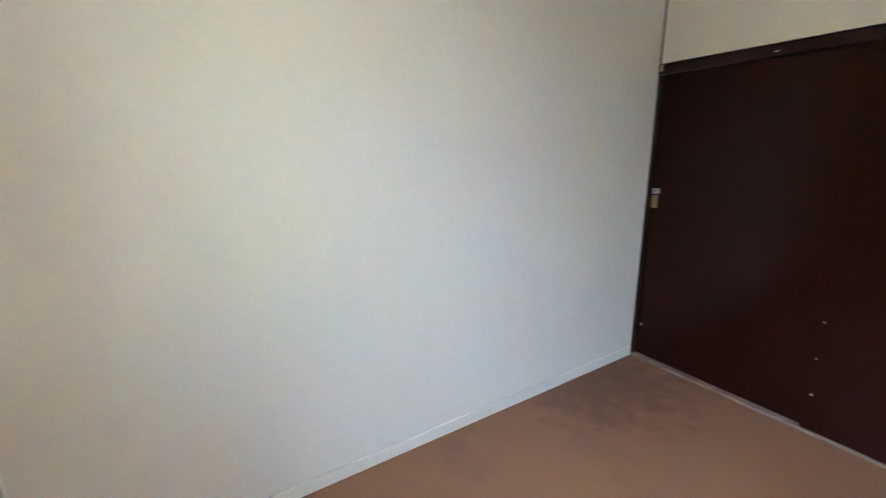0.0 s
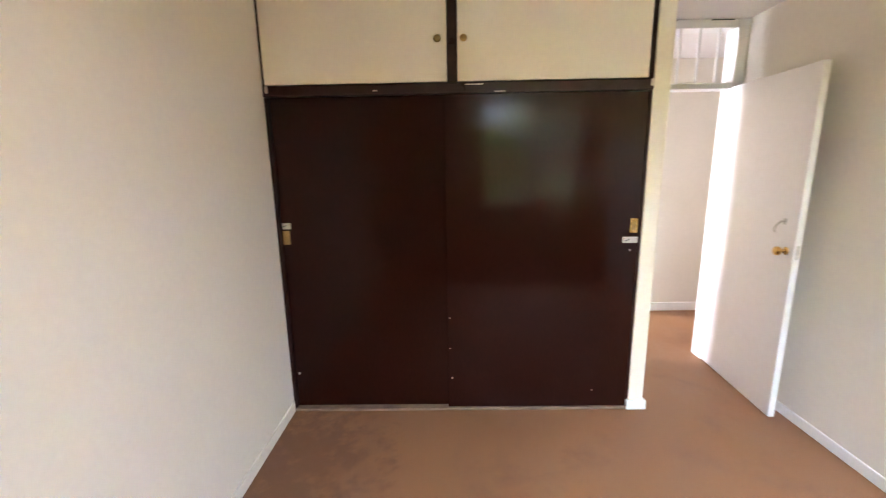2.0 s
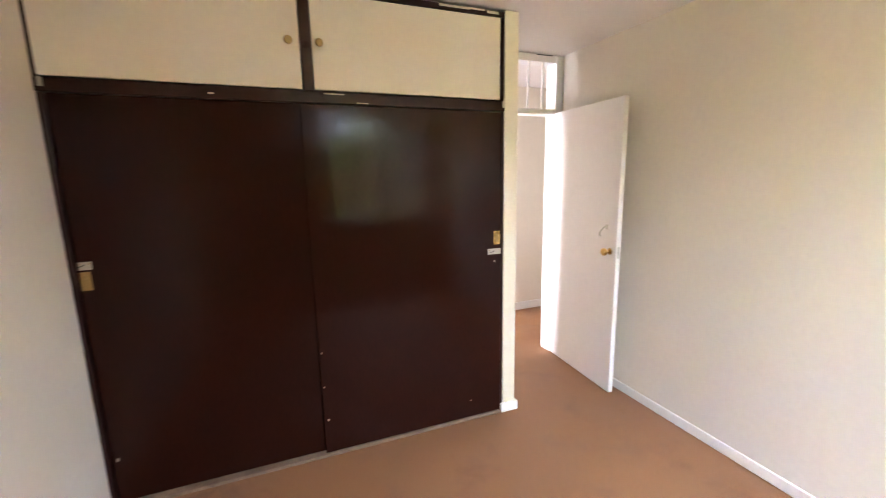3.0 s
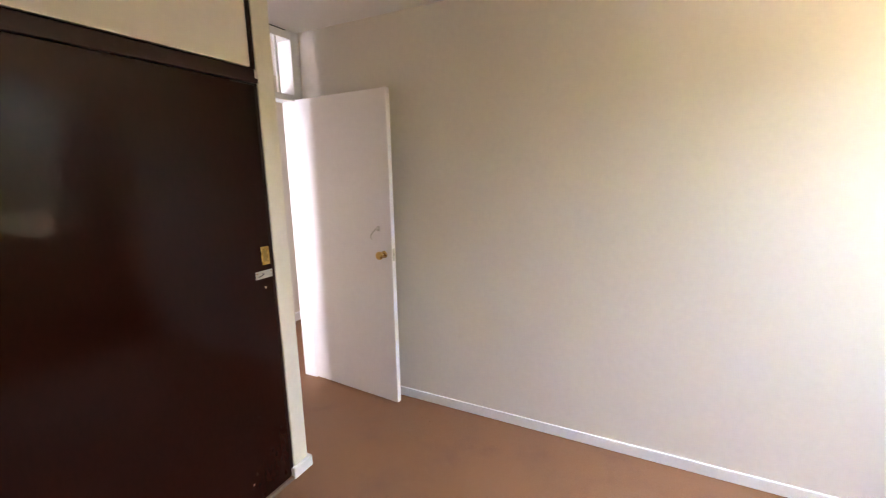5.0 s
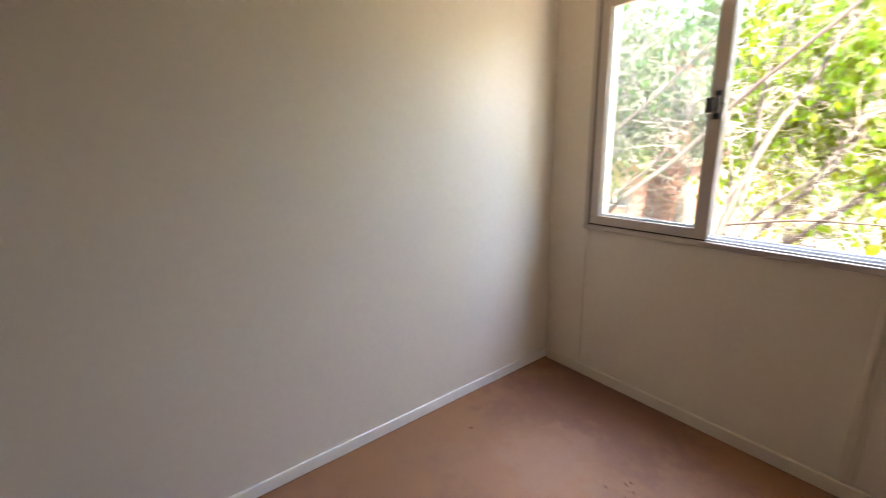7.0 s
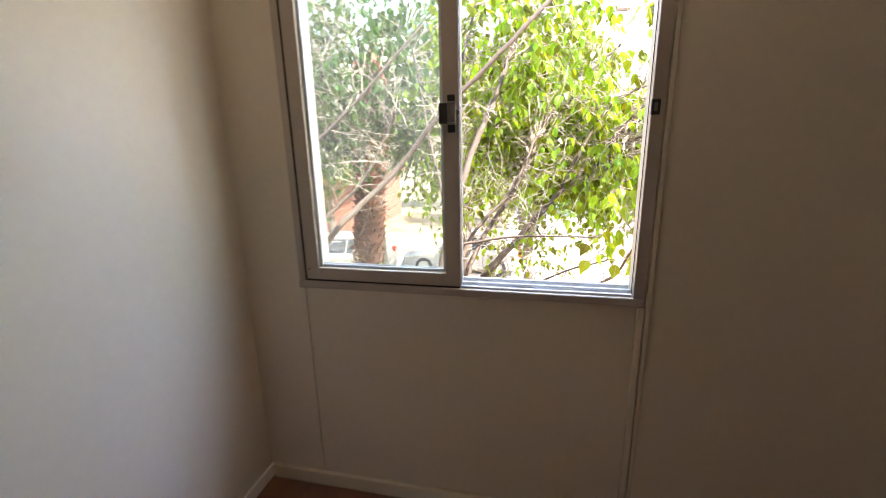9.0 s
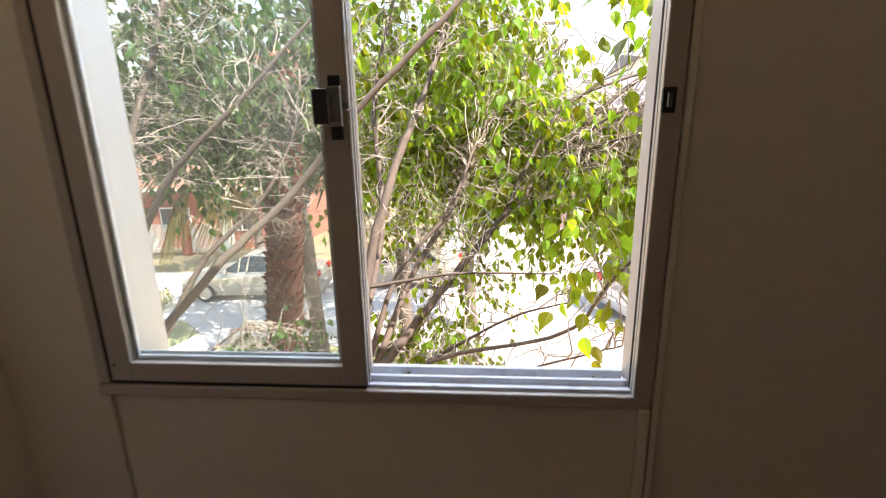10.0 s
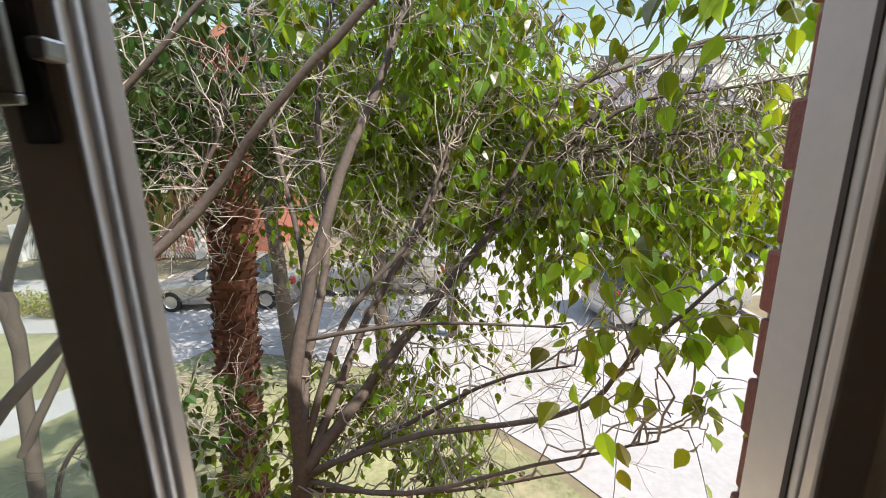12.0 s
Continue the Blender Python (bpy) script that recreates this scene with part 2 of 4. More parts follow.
M_PANE = glassy("dusty_glass", 0.011)
M_DEBRIS = material("dry_leaf", (0.16, 0.085, 0.045), 0.8, vary=0.4, grain=150, stain=40, bump=0.4)

# ---- mesh helpers ----


def box(bm, x0, x1, y0, y1, z0, z1):
    v = [bm.verts.new((x, y, z)) for x in (x0, x1) for y in (y0, y1) for z in (z0, z1)]
    for f in ((0, 1, 3, 2), (4, 6, 7, 5), (0, 4, 5, 1), (2, 3, 7, 6), (0, 2, 6, 4), (1, 5, 7, 3)):
        bm.faces.new([v[i] for i in f])
    return bm


def boxes(*all_of_them):
    bm = bmesh.new()
    for b in all_of_them:
        box(bm, *b)
    return bm


def rounded(bm, width, segments=2):
    bmesh.ops.bevel(bm, geom=bm.edges[:], offset=width, segments=segments, affect="EDGES", profile=0.5, clamp_overlap=True)
    return bm


def rbox(x0, x1, y0, y1, z0, z1, width=0.003, segments=2):
    return rounded(boxes((x0, x1, y0, y1, z0, z1)), width, segments)


def lathe(bm, profile, segments=20, m=Matrix.Identity(4)):
    """Turn a profile of (radius, height) about z, then place it by m."""
    rings = []
    for r, z in profile:
        if r < 1e-6:
            rings.append([bm.verts.new(m @ Vector((0, 0, z)))])
        else:
            rings.append([bm.verts.new(m @ Vector((r * math.cos(2 * math.pi * k / segments), r * math.sin(2 * math.pi * k / segments), z))) for k in range(segments)])
    for a, b in zip(rings, rings[1:]):
        for k in range(segments):
            j = (k + 1) % segments
            if len(a) == 1 and len(b) > 1:
                bm.faces.new((a[0], b[j], b[k]))
            elif len(b) == 1 and len(a) > 1:
                bm.faces.new((a[k], a[j], b[0]))
            elif len(a) > 1:
                bm.faces.new((a[k], a[j], b[j], b[k]))
    return bm


def tube(bm, points, radii, sides=8, cap=True):
    """A round bar along points."""
    rings = []
    points = [Vector(p) for p in points]
    for i, p in enumerate(points):
        d = (points[min(i + 1, len(points) - 1)] - points[max(i - 1, 0)]).normalized()
        u = d.orthogonal().normalized() if i == 0 else (u - d * u.dot(d)).normalized()
        w = d.cross(u)
        r = radii[i] if hasattr(radii, "__len__") else radii
        rings.append([bm.verts.new(p + (u * math.cos(2 * math.pi * k / sides) + w * math.sin(2 * math.pi * k / sides)) * r) for k in range(sides)])
    for a, b in zip(rings, rings[1:]):
        for k in range(sides):
            j = (k + 1) % sides
            bm.faces.new((a[k], a[j], b[j], b[k]))
    if cap:
        bm.faces.new(rings[0][::-1])
        bm.faces.new(rings[-1])
    return bm


def mesh_of(name, bm, mat, smooth=False):
    bmesh.ops.recalc_face_normals(bm, faces=bm.faces[:])
    me = bpy.data.meshes.new(name)
    bm.to_mesh(me)
    bm.free()
    me.materials.append(mat)
    if smooth:
        me.shade_smooth()
    return me


def raw_mesh(name, verts, faces, mat, smooth=False):
    me = bpy.data.meshes.new(name)
    me.from_pydata(verts, [], faces)
    me.materials.append(mat)
    if smooth:
        me.shade_smooth()
    return me


def hang(ob, parent):
    ob.parent = parent
    if parent.parent is None and parent.data is None:
        ob.matrix_parent_inverse = parent.matrix_basis.inverted()
    return ob


def part(name, bm, mat, parent, label="", smooth=False):
    ob = hang(new(name, mesh_of(name, bm, mat, smooth)), parent)
    return tagged(ob, label)


def structure(name, bm, mat, label="", category="", smooth=False):
    return tagged(new(name, mesh_of(name, bm, mat, smooth)), label, category, "", "structure")


def thing(name, place, label, category, group="", kind=""):
    ob = new(name)
    ob.empty_display_size = 0.1
    ob.matrix_basis = pose(*place)
    return tagged(ob, label, category, group, kind)


# ---- the room ----
W, Y_WIN, Y_DOOR, CEIL = 3.05, -3.225, 0.664, 2.465
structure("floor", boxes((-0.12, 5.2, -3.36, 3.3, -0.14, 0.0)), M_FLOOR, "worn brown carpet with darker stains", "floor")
structure("ceiling", boxes((-0.12, 5.2, -3.36, 3.3, CEIL, CEIL + 0.15)), M_CEIL, "plain off-white painted ceiling", "ceiling")
structure("wall_west", boxes((-0.12, 0.0, -3.36, 0.664, 0, CEIL)), M_WALL, "bare cream plaster wall with faint unevenness", "wall")
structure("wall_east", boxes((W, W + 0.1, -3.36, 0.77, 0, CEIL)), M_WALL, "bare cream plaster wall lit by the window", "wall")
structure("wall_corridor", boxes((-0.12, 2.225, 0.664, 0.77, 0, CEIL), (W + 0.1, 5.2, 0.664, 0.77, 0, CEIL)), M_WALL, "cream wall between bedroom and corridor", "wall")
structure("wall_partition", rounded(boxes((2.13, 2.222, -0.004, 0.6635, 0, CEIL)), 0.006), M_POST, "narrow cream partition beside the wardrobe", "wall")
# corridor and kitchen beyond
structure("wall_north", boxes((2.96, 5.2, 1.75, 1.85, 0, CEIL), (-0.12, 2.16, 1.75, 1.85, 0, CEIL), (2.16, 2.96, 1.75, 1.85, 2.08, CEIL)), M_WALL, "cream corridor wall with an open doorway", "wall")
structure("wall_corridor_end", boxes((5.2, 5.3, 0.664, 3.3, 0, CEIL), (-0.12, -0.02, 0.77, 1.75, 0, CEIL)), M_WALL, "plain end wall of the corridor", "wall")
structure("wall_kitchen", boxes((1.0, 1.1, 1.8, 2.1, 0, CEIL), (1.0, 1.1, 3.1, 3.3, 0, CEIL), (1.0, 1.1, 2.1, 3.1, 0, 1.1), (1.0, 1.1, 2.1, 3.1, 2.1, CEIL), (1.0, 5.2, 3.2, 3.3, 0, CEIL)), M_WALL, "kitchen walls", "wall")

# window wall with its opening
WX0, WX1, WZ0, WZ1 = 1.487, 2.775, 0.985, 2.25
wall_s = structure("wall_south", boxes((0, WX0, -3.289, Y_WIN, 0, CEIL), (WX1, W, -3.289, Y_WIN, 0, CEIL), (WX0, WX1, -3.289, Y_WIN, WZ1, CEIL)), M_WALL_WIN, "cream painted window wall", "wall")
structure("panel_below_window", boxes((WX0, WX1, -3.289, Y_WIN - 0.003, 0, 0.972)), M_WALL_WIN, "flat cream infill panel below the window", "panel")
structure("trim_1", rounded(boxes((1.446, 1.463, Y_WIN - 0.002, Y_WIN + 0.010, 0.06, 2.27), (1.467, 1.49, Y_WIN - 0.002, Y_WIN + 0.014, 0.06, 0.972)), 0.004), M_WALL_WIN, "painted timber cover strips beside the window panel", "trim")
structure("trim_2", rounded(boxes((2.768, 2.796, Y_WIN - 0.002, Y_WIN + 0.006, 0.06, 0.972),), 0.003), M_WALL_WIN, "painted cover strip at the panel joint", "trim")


def skirting(name, x0, x1, y0, y1, h, mat, label):
    return structure(name, rounded(boxes((x0, x1, y0, y1, 0, h)), 0.005, 3), mat, label, "baseboard")


structure("baseboard_east", rounded(boxes((W - 0.013, W, Y_WIN, 0.62, 0, 0.064)), 0.005, 3), M_WHITE, "white painted skirting board, scuffed", "baseboard")
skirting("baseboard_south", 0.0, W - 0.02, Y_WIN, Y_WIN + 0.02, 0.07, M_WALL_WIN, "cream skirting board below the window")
skirting("baseboard_west", 0.0, 0.012, Y_WIN + 0.02, -0.012, 0.07, M_WALL, "cream painted skirting board")
skirting("baseboard_partition", 2.116, 2.24, -0.02, 0.02, 0.062, M_WHITE, "white skirting round the partition's foot")
skirting("baseboard_corridor", 2.98, 5.2, 1.73, 1.75, 0.09, M_WHITE, "white skirting along the corridor wall")

# window: frame, two sashes slid to one side, sill track
win = thing("window_1", (2.13, Y_WIN, WZ0), "sliding timber window standing half open, dusty pane", "window", kind="structure")
M_GAP = material("dark_gap", (0.035, 0.025, 0.02), 0.9, vary=0.2)
part("window_frame", rounded(boxes((1.467, WX0 + 0.021, -3.228, Y_WIN + 0.012, 1.005, WZ1), (WX1 - 0.012, WX1 + 0.018, -3.287, Y_WIN + 0.004, 1.005, WZ1 + 0.02),
                                   (1.467, WX1 - 0.012, -3.287, Y_WIN + 0.012, WZ1 - 0.022, WZ1 + 0.02)), 0.0035), M_WIN, win)
part("outer_jamb", rounded(boxes((WX0, WX0 + 0.021, -3.295, -3.2285, 1.013, WZ1 - 0.022)), 0.002), M_WIN_OUT, win, "pale outer jamb")
part("draught_groove", boxes((WX0 + 0.0212, WX0 + 0.0225, -3.244, -3.238, 1.013, WZ1 - 0.022), (WX1 - 0.0198, WX1 - 0.0125, -3.256, -3.2215, 1.013, WZ1 - 0.024), (2.116, WX1 - 0.0125, -3.256, -3.2215, 1.0055, 1.0125)), M_GAP, win, "dark gap round the sash")
part("window_board", rbox(1.467, WX1 + 0.018, -3.30, Y_WIN + 0.010, 0.974, 1.005, 0.005), M_WIN, win)
part("sill_track", rounded(boxes((WX0 + 0.022, 2.118, -3.240, -3.228, 1.005, 1.014), (WX0 + 0.022, 2.118, -3.262, -3.252, 1.005, 1.024), (WX0 + 0.022, 2.118, -3.30, -3.286, 1.005, 1.03), (WX0 + 0.022, 2.118, -3.286, -3.228, 1.0045, 1.0085)), 0.0015), M_TRACK_W, win, "pale painted runner grooves")


def sash(name, x0, x1, z0, z1, y0, y1, stile, rail, label, mat):
    ob = part(name, rounded(boxes((x0, x0 + stile, y0, y1, z0, z1), (x1 - stile, x1, y0, y1, z0, z1), (x0 + stile, x1 - stile, y0, y1, z0, z0 + rail), (x0 + stile, x1 - stile, y0, y1, z1 - rail, z1)), 0.003), mat, win, label)
    bead = 0.012
    ym = (y0 + y1) / 2
    part("glazing_bead", rounded(boxes((x0 + stile, x0 + stile + bead, y0 + 0.004, ym - 0.002, z0 + rail, z1 - rail), (x1 - stile - bead, x1 - stile, y0 + 0.004, ym - 0.002, z0 + rail, z1 - rail),
                                       (x0 + stile + bead, x1 - stile - bead, y0 + 0.004, ym - 0.002, z0 + rail, z0 + rail + bead)), 0.002), M_TRACK_W, ob)
    p = part("pane", boxes((x0 + stile - 0.004, x1 - stile + 0.004, ym - 0.0015, ym + 0.0015, z0 + rail - 0.004, z1 - rail + 0.004)), M_PANE, ob, "dusty window pane")
    p.visible_shadow = False
    return ob


inner = sash("inner_sash", 2.114, 2.755, 1.0125, 2.226, -3.250, -3.221, 0.056, 0.05, "grey-beige sash frame with a screw in its corner", M_WIN)
outer = sash("outer_sash", 2.110, 2.757, 1.03, 2.222, -3.276, -3.254, 0.026, 0.03, "second sash slid behind the first", M_WIN_OUT)
# the beads' paler colour stands for outdoor light along the stile's edge
part("edge_bead", rounded(boxes((2.1105, 2.1142, -3.2275, -3.222, 1.014, 2.224), (2.109, 2.1142, -3.2445, -3.2385, 1.014, 2.224)), 0.001), M_TRACK_W, inner, "pale edge beads of the closing stile")
part("screw", lathe(bmesh.new(), [(0, 0.002), (0.004, 0.0015), (0.004, 0)], 10, Matrix.Translation((2.741, -3.220, 1.055)) @ Matrix.Rotation(radians(-90), 4, "X")), M_BLACK, inner)
lock = part("lock", rounded(boxes((2.125, 2.152, -3.222, -3.216, 1.575, 1.70)), 0.004), M_BLACK, inner, "black and chrome sash lock")
part("lock_case", rbox(2.142, 2.178, -3.222, -3.19, 1.603, 1.672, 0.005), M_BLACK, lock)
part("lock_plate", rounded(boxes((2.118, 2.146, -3.194, -3.187, 1.60, 1.608), (2.118, 2.146, -3.194, -3.187, 1.667, 1.675), (2.138, 2.146, -3.194, -3.187, 1.608, 1.667), (2.118, 2.126, -3.194, -3.187, 1.608, 1.667), (2.126, 2.138, -3.2, -3.192, 1.608, 1.667)), 0.002), M_GUN, lock)
part("lock_lever", rbox(2.106, 2.12, -3.222, -3.202, 1.632, 1.648, 0.003), M_GUN, lock)
strike = part("strike_plate", rounded(boxes((1.483, 1.510, -3.2125, -3.206, 1.61, 1.657)), 0.005), M_BLACK, win, "small dark metal strike plate")
part("strike_slot", rounded(boxes((1.492, 1.501, -3.207, -3.202, 1.62, 1.647), ), 0.003), M_GUN, strike)
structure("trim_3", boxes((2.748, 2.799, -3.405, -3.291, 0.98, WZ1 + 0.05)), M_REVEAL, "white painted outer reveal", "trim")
structure("window_ledge", boxes((1.50, 2.745, -3.42, -3.3015, 0.85, 0.9)), M_MORTAR, "outer window ledge", "ledge")

# outer face of the house
structure("facade", boxes((-4, 0.9, -3.42, -3.291, -3.2, 2.62), (2.80, 9, -3.42, -3.291, -3.2, 2.62), (0.9, 2.80, -3.42, -3.291, -3.2, 0.93), (0.9, 2.80, -3.42, -3.291, 2.3, 2.62)), M_MORTAR, "brick outer face of the house", "wall")
pier = structure("brick_pier", boxes((0.9, 1.434, -3.392, -3.291, 0.93, 2.3)), M_MORTAR, "red brick pier beside the window", "wall")
structure("roof", boxes((-4, 9, -3.42, 6, 2.62, 2.75)), M_MORTAR, "flat roof of the house", "roof")

# ---- wardrobe ----
ward = thing("wardrobe", (1.06, 0.3, 0), "built-in wardrobe with dark brown sliding doors and cream cupboards above", "wardrobe")
part("body", boxes((0.002, 0.016, 0.06, 0.62, 0, CEIL - 0.004), (2.114, 2.128, 0.06, 0.62, 0, CEIL - 0.004), (0.016, 2.114, 0.605, 0.62, 0, CEIL - 0.004), (0.016, 2.114, 0.06, 0.605, 1.93, 1.95), (0.016, 2.114, 0.06, 0.605, 2.44, 2.458)), M_DARK_TRIM, ward)
part("jamb", rounded(boxes((0.002, 0.018, -0.004, 0.06, 0.0, 1.915)), 0.003), M_DARK_TRIM, ward, "dark brown edge strip")
part("jamb", rounded(boxes((2.116, 2.129, 0.0, 0.06, 0.0, 2.45)), 0.003), M_DARK_TRIM, ward)
part("beam", rounded(boxes((0.002, 2.128, -0.012, 0.055, 1.918, 1.973)), 0.004), M_DARK_TRIM, ward, "dark brown cross rail, chipped")
part("mullion", rounded(boxes((1.018, 1.066, -0.008, 0.05, 1.974, 2.43)), 0.003), M_DARK_TRIM, ward)
part("top_rail", rounded(boxes((0.002, 2.128, -0.006, 0.055, 2.422, 2.452)), 0.003), M_DARK_TRIM, ward)
part("gap_strip", boxes((0.001, 0.0135, -0.0015, 0.01, 1.974, 2.42)), M_DARK_TRIM, ward, "dark open joint against the wall")
part("bracket", rounded(boxes((0.016, 0.034, -0.0150, -0.0125, 1.936, 1.972)), 0.001), M_STEEL, ward, "small pale metal bracket")
part("track", rounded(boxes((0.002, 2.128, -0.014, 0.06, 0.0, 0.018)), 0.004), M_TRACK, ward, "dusty worn floor track")
d1 = part("sliding_door", rounded(boxes((0.019, 1.04, 0.028, 0.05, 0.019, 1.93)), 0.0025), M_DARK, ward, "glossy dark brown sliding door")
d2 = part("sliding_door", rounded(boxes((0.995, 2.114, 0.0, 0.022, 0.019, 1.916)), 0.0025), M_DARK, ward, "glossy dark brown sliding door, scuffed")


def flush_pull(x, y, z, parent, mat):
    """A recessed finger pull: a plate with a raised rim and a hollow."""
    w, h = 0.021, 0.042
    p = part("handle", rounded(boxes((x - w, x - w * 0.5, y - 0.004, y, z - h, z + h), (x + w * 0.5, x + w, y - 0.004, y, z - h, z + h),
                                     (x - w * 0.5, x + w * 0.5, y - 0.004, y, z - h, z - h * 0.62), (x - w * 0.5, x + w * 0.5, y - 0.004, y, z + h * 0.62, z + h)), 0.0015), mat, parent, "brass flush pull")
    part("recess", rbox(x - w * 0.5, x + w * 0.5, y - 0.0015, y + 0.0005, z - h * 0.62, z + h * 0.62, 0.0005), M_OLD_BRASS, p)
    return p


flush_pull(0.044, 0.028, 1.128, d1, M_OLD_BRASS)
part("slit", boxes((2.0, 2.112, -0.001, 0.003, 1.909, 1.915)), M_BLACK, ward, "dark open slit")
flush_pull(2.083, 0.0, 1.176, d2, M_BRASS)


def hasp(x0, x1, y, z, parent):
    p = part("latch", rounded(boxes((x0, x1, y - 0.004, y, z - 0.018, z + 0.018)), 0.002), M_STEEL, parent, "dull steel latch plate")
    xm = x0 + 0.3 * (x1 - x0)
    part("latch_staple", tube(bmesh.new(), [(xm - 0.012, y - 0.003, z - 0.006), (xm - 0.012, y - 0.012, z - 0.004), (xm + 0.01, y - 0.012, z + 0.004), (xm + 0.01, y - 0.003, z + 0.005)], 0.0022, 6), M_BLACK, p)
    for sx in (x0 + 0.008, x1 - 0.008):
        part("screw", lathe(bmesh.new(), [(0, 0.002), (0.0035, 0.0012), (0.0035, 0)], 8, Matrix.Translation((sx, y - 0.004, z + 0.008)) @ Matrix.Rotation(radians(90), 4, "X")), M_OLD_BRASS, p)


M_CHIP = material("bare_chip", (0.6, 0.52, 0.44), 0.8, vary=0.2)
for cx, cz, cr, host in ((0.043, 0.245, 0.006, d1), (1.9, 0.13, 0.003, d2), (1.02, 0.22, 0.004, d2), (1.008, 0.62, 0.003, d2), (1.008, 0.42, 0.003, d2), (2.07, 1.03, 0.004, d2)):
    cy = 0.028 if host == d1 else 0.0
    part("paint_chip", rounded(boxes((cx - cr, cx + cr, cy - 0.001, cy + 0.0005, cz - cr * 1.4, cz + cr * 1.4)), 0.0004, 1), M_CHIP, host)
for cx, cw, cz, ch, cy in ((1.82, 0.09, 2.443, 0.006, -0.0065), (1.95, 0.05, 2.446, 0.005, -0.0065), (2.05, 0.035, 2.44, 0.007, -0.0065), (1.3, 0.03, 1.925, 0.003, -0.0125), (0.62, 0.012, 1.94, 0.004, -0.0125), (1.16, 0.05, 1.963, 0.003, -0.0125), (2.118, 0.008, 1.955, 0.018, -0.0125)):
    part("paint_chip", rounded(boxes((cx - cw, cx + cw, cy - 0.001, cy + 0.0006, cz - ch, cz + ch)), 0.0005, 1), M_CHIP, ward)
hasp(2.022, 2.112, 0.0, 1.092, d2)
hasp(0.022, 0.075, 0.028, 1.197, d1)
for k, (x0, x1) in enumerate(((0.014, 1.014), (1.07, 2.100))):
    cd = part("cupboard_door", rounded(boxes((x0, x1, -0.004, 0.016, 1.981, 2.419)), 0.003), M_CREAM, ward, "cream painted cupboard door")
    kx = (0.964, 1.103)[k]
    part("knob", lathe(bmesh.new(), [(0.009, 0), (0.008, 0.012), (0.017, 0.018), (0.0195, 0.024), (0.016, 0.03), (0.006, 0.032), (0, 0.031)], 20, Matrix.Translation((kx, -0.004, 2.192)) @ Matrix.Rotation(radians(90), 4, "X")), M_OLD_BRASS, cd, "round tarnished brass knob", True)

# ---- bedroom door with its frame and barred fanlight ----
frame_1 = structure("door_frame", rounded(boxes((2.976, W - 0.002, 0.652, 0.775, 0, CEIL - 0.004), (2.224, 2.250, 0.655, 0.775, 0, CEIL - 0.004), (2.25, 2.976, 0.655, 0.775, 2.018, 2.058), (2.25, 2.976, 0.655, 0.775, 2.405, CEIL - 0.004)), 0.004), M_WHITE, "white painted door frame with a fanlight above", "door frame")
for k in range(5):
    part("bar", rounded(boxes((2.335 + 0.131 * k - 0.007, 2.335 + 0.131 * k + 0.007, 0.66, 0.674, 2.058, 2.405)), 0.002), M_WHITE, frame_1)
for x0, x1 in ((2.262, 2.31), (2.43, 2.56), (2.79, 2.94)):
    part("crack", boxes((x0, x1, 0.6535, 0.656, 2.4525, 2.459)), M_BLACK, frame_1, "dark crack in the paint under the ceiling")
DOOR_H, DOOR_F = Vector((2.976, 0.65)), Vector((2.924, -0.118))
ang = math.degrees(math.atan2(DOOR_F.y - DOOR_H.y, DOOR_F.x - DOOR_H.x))
LD = (DOOR_F - DOOR_H).length
door = thing("door_1", (0, 0, 0), "white flush bedroom door standing open against the wall", "door", kind="structure")
part("leaf", rbox(0.0, LD, 0.0, 0.036, 0.012, 2.028, 0.003), M_DOOR, door)
knob_turn = Matrix.Rotation(radians(90), 4, "X")
part("rose", lathe(bmesh.new(), [(0, 0.006), (0.018, 0.005), (0.024, 0.0), (0, 0)], 24, Matrix.Translation((LD - 0.062, 0.0, 1.025)) @ knob_turn), M_BRASS, door, "brass rose", True)
part("knob", lathe(bmesh.new(), [(0.01, 0.0), (0.009, 0.025), (0.02, 0.032), (0.0265, 0.044), (0.024, 0.056), (0.014, 0.063), (0, 0.064)], 28, Matrix.Translation((LD - 0.062, 0.0, 1.025)) @ knob_turn), M_BRASS, door, "polished brass door knob", True)
part("latch_plate", rbox(LD - 0.0005, LD + 0.002, 0.008, 0.028, 0.985, 1.065, 0.001), M_STEEL, door, "steel latch plate")
part("latch_bolt", rbox(LD + 0.001, LD + 0.01, 0.012, 0.024, 1.016, 1.036, 0.002), M_STEEL, door)
part("hook", tube(bmesh.new(), [(LD - 0.10, -0.004, 1.19), (LD - 0.104, -0.02, 1.188), (LD - 0.12, -0.024, 1.172), (LD - 0.142, -0.024, 1.148), (LD - 0.15, -0.018, 1.128), (LD - 0.144, -0.012, 1.118)], [0.006, 0.005, 0.0045, 0.0045, 0.0045, 0.003], 8), M_STEEL, door, "bent steel pull hook", True)
part("hook_plate", rbox(LD - 0.11, LD - 0.088, -0.004, 0.0, 1.172, 1.206, 0.0015), M_STEEL, door)
for hz in (0.25, 1.0, 1.78):
    part("hinge", lathe(bmesh.new(), [(0, 0), (0.007, 0), (0.007, 0.09), (0, 0.09)], 10, Matrix.Translation((-0.004, 0.036, hz))), M_WHITE, door)
door.matrix_basis = pose(DOOR_H.x, DOOR_H.y, 0, 0, 0, ang)

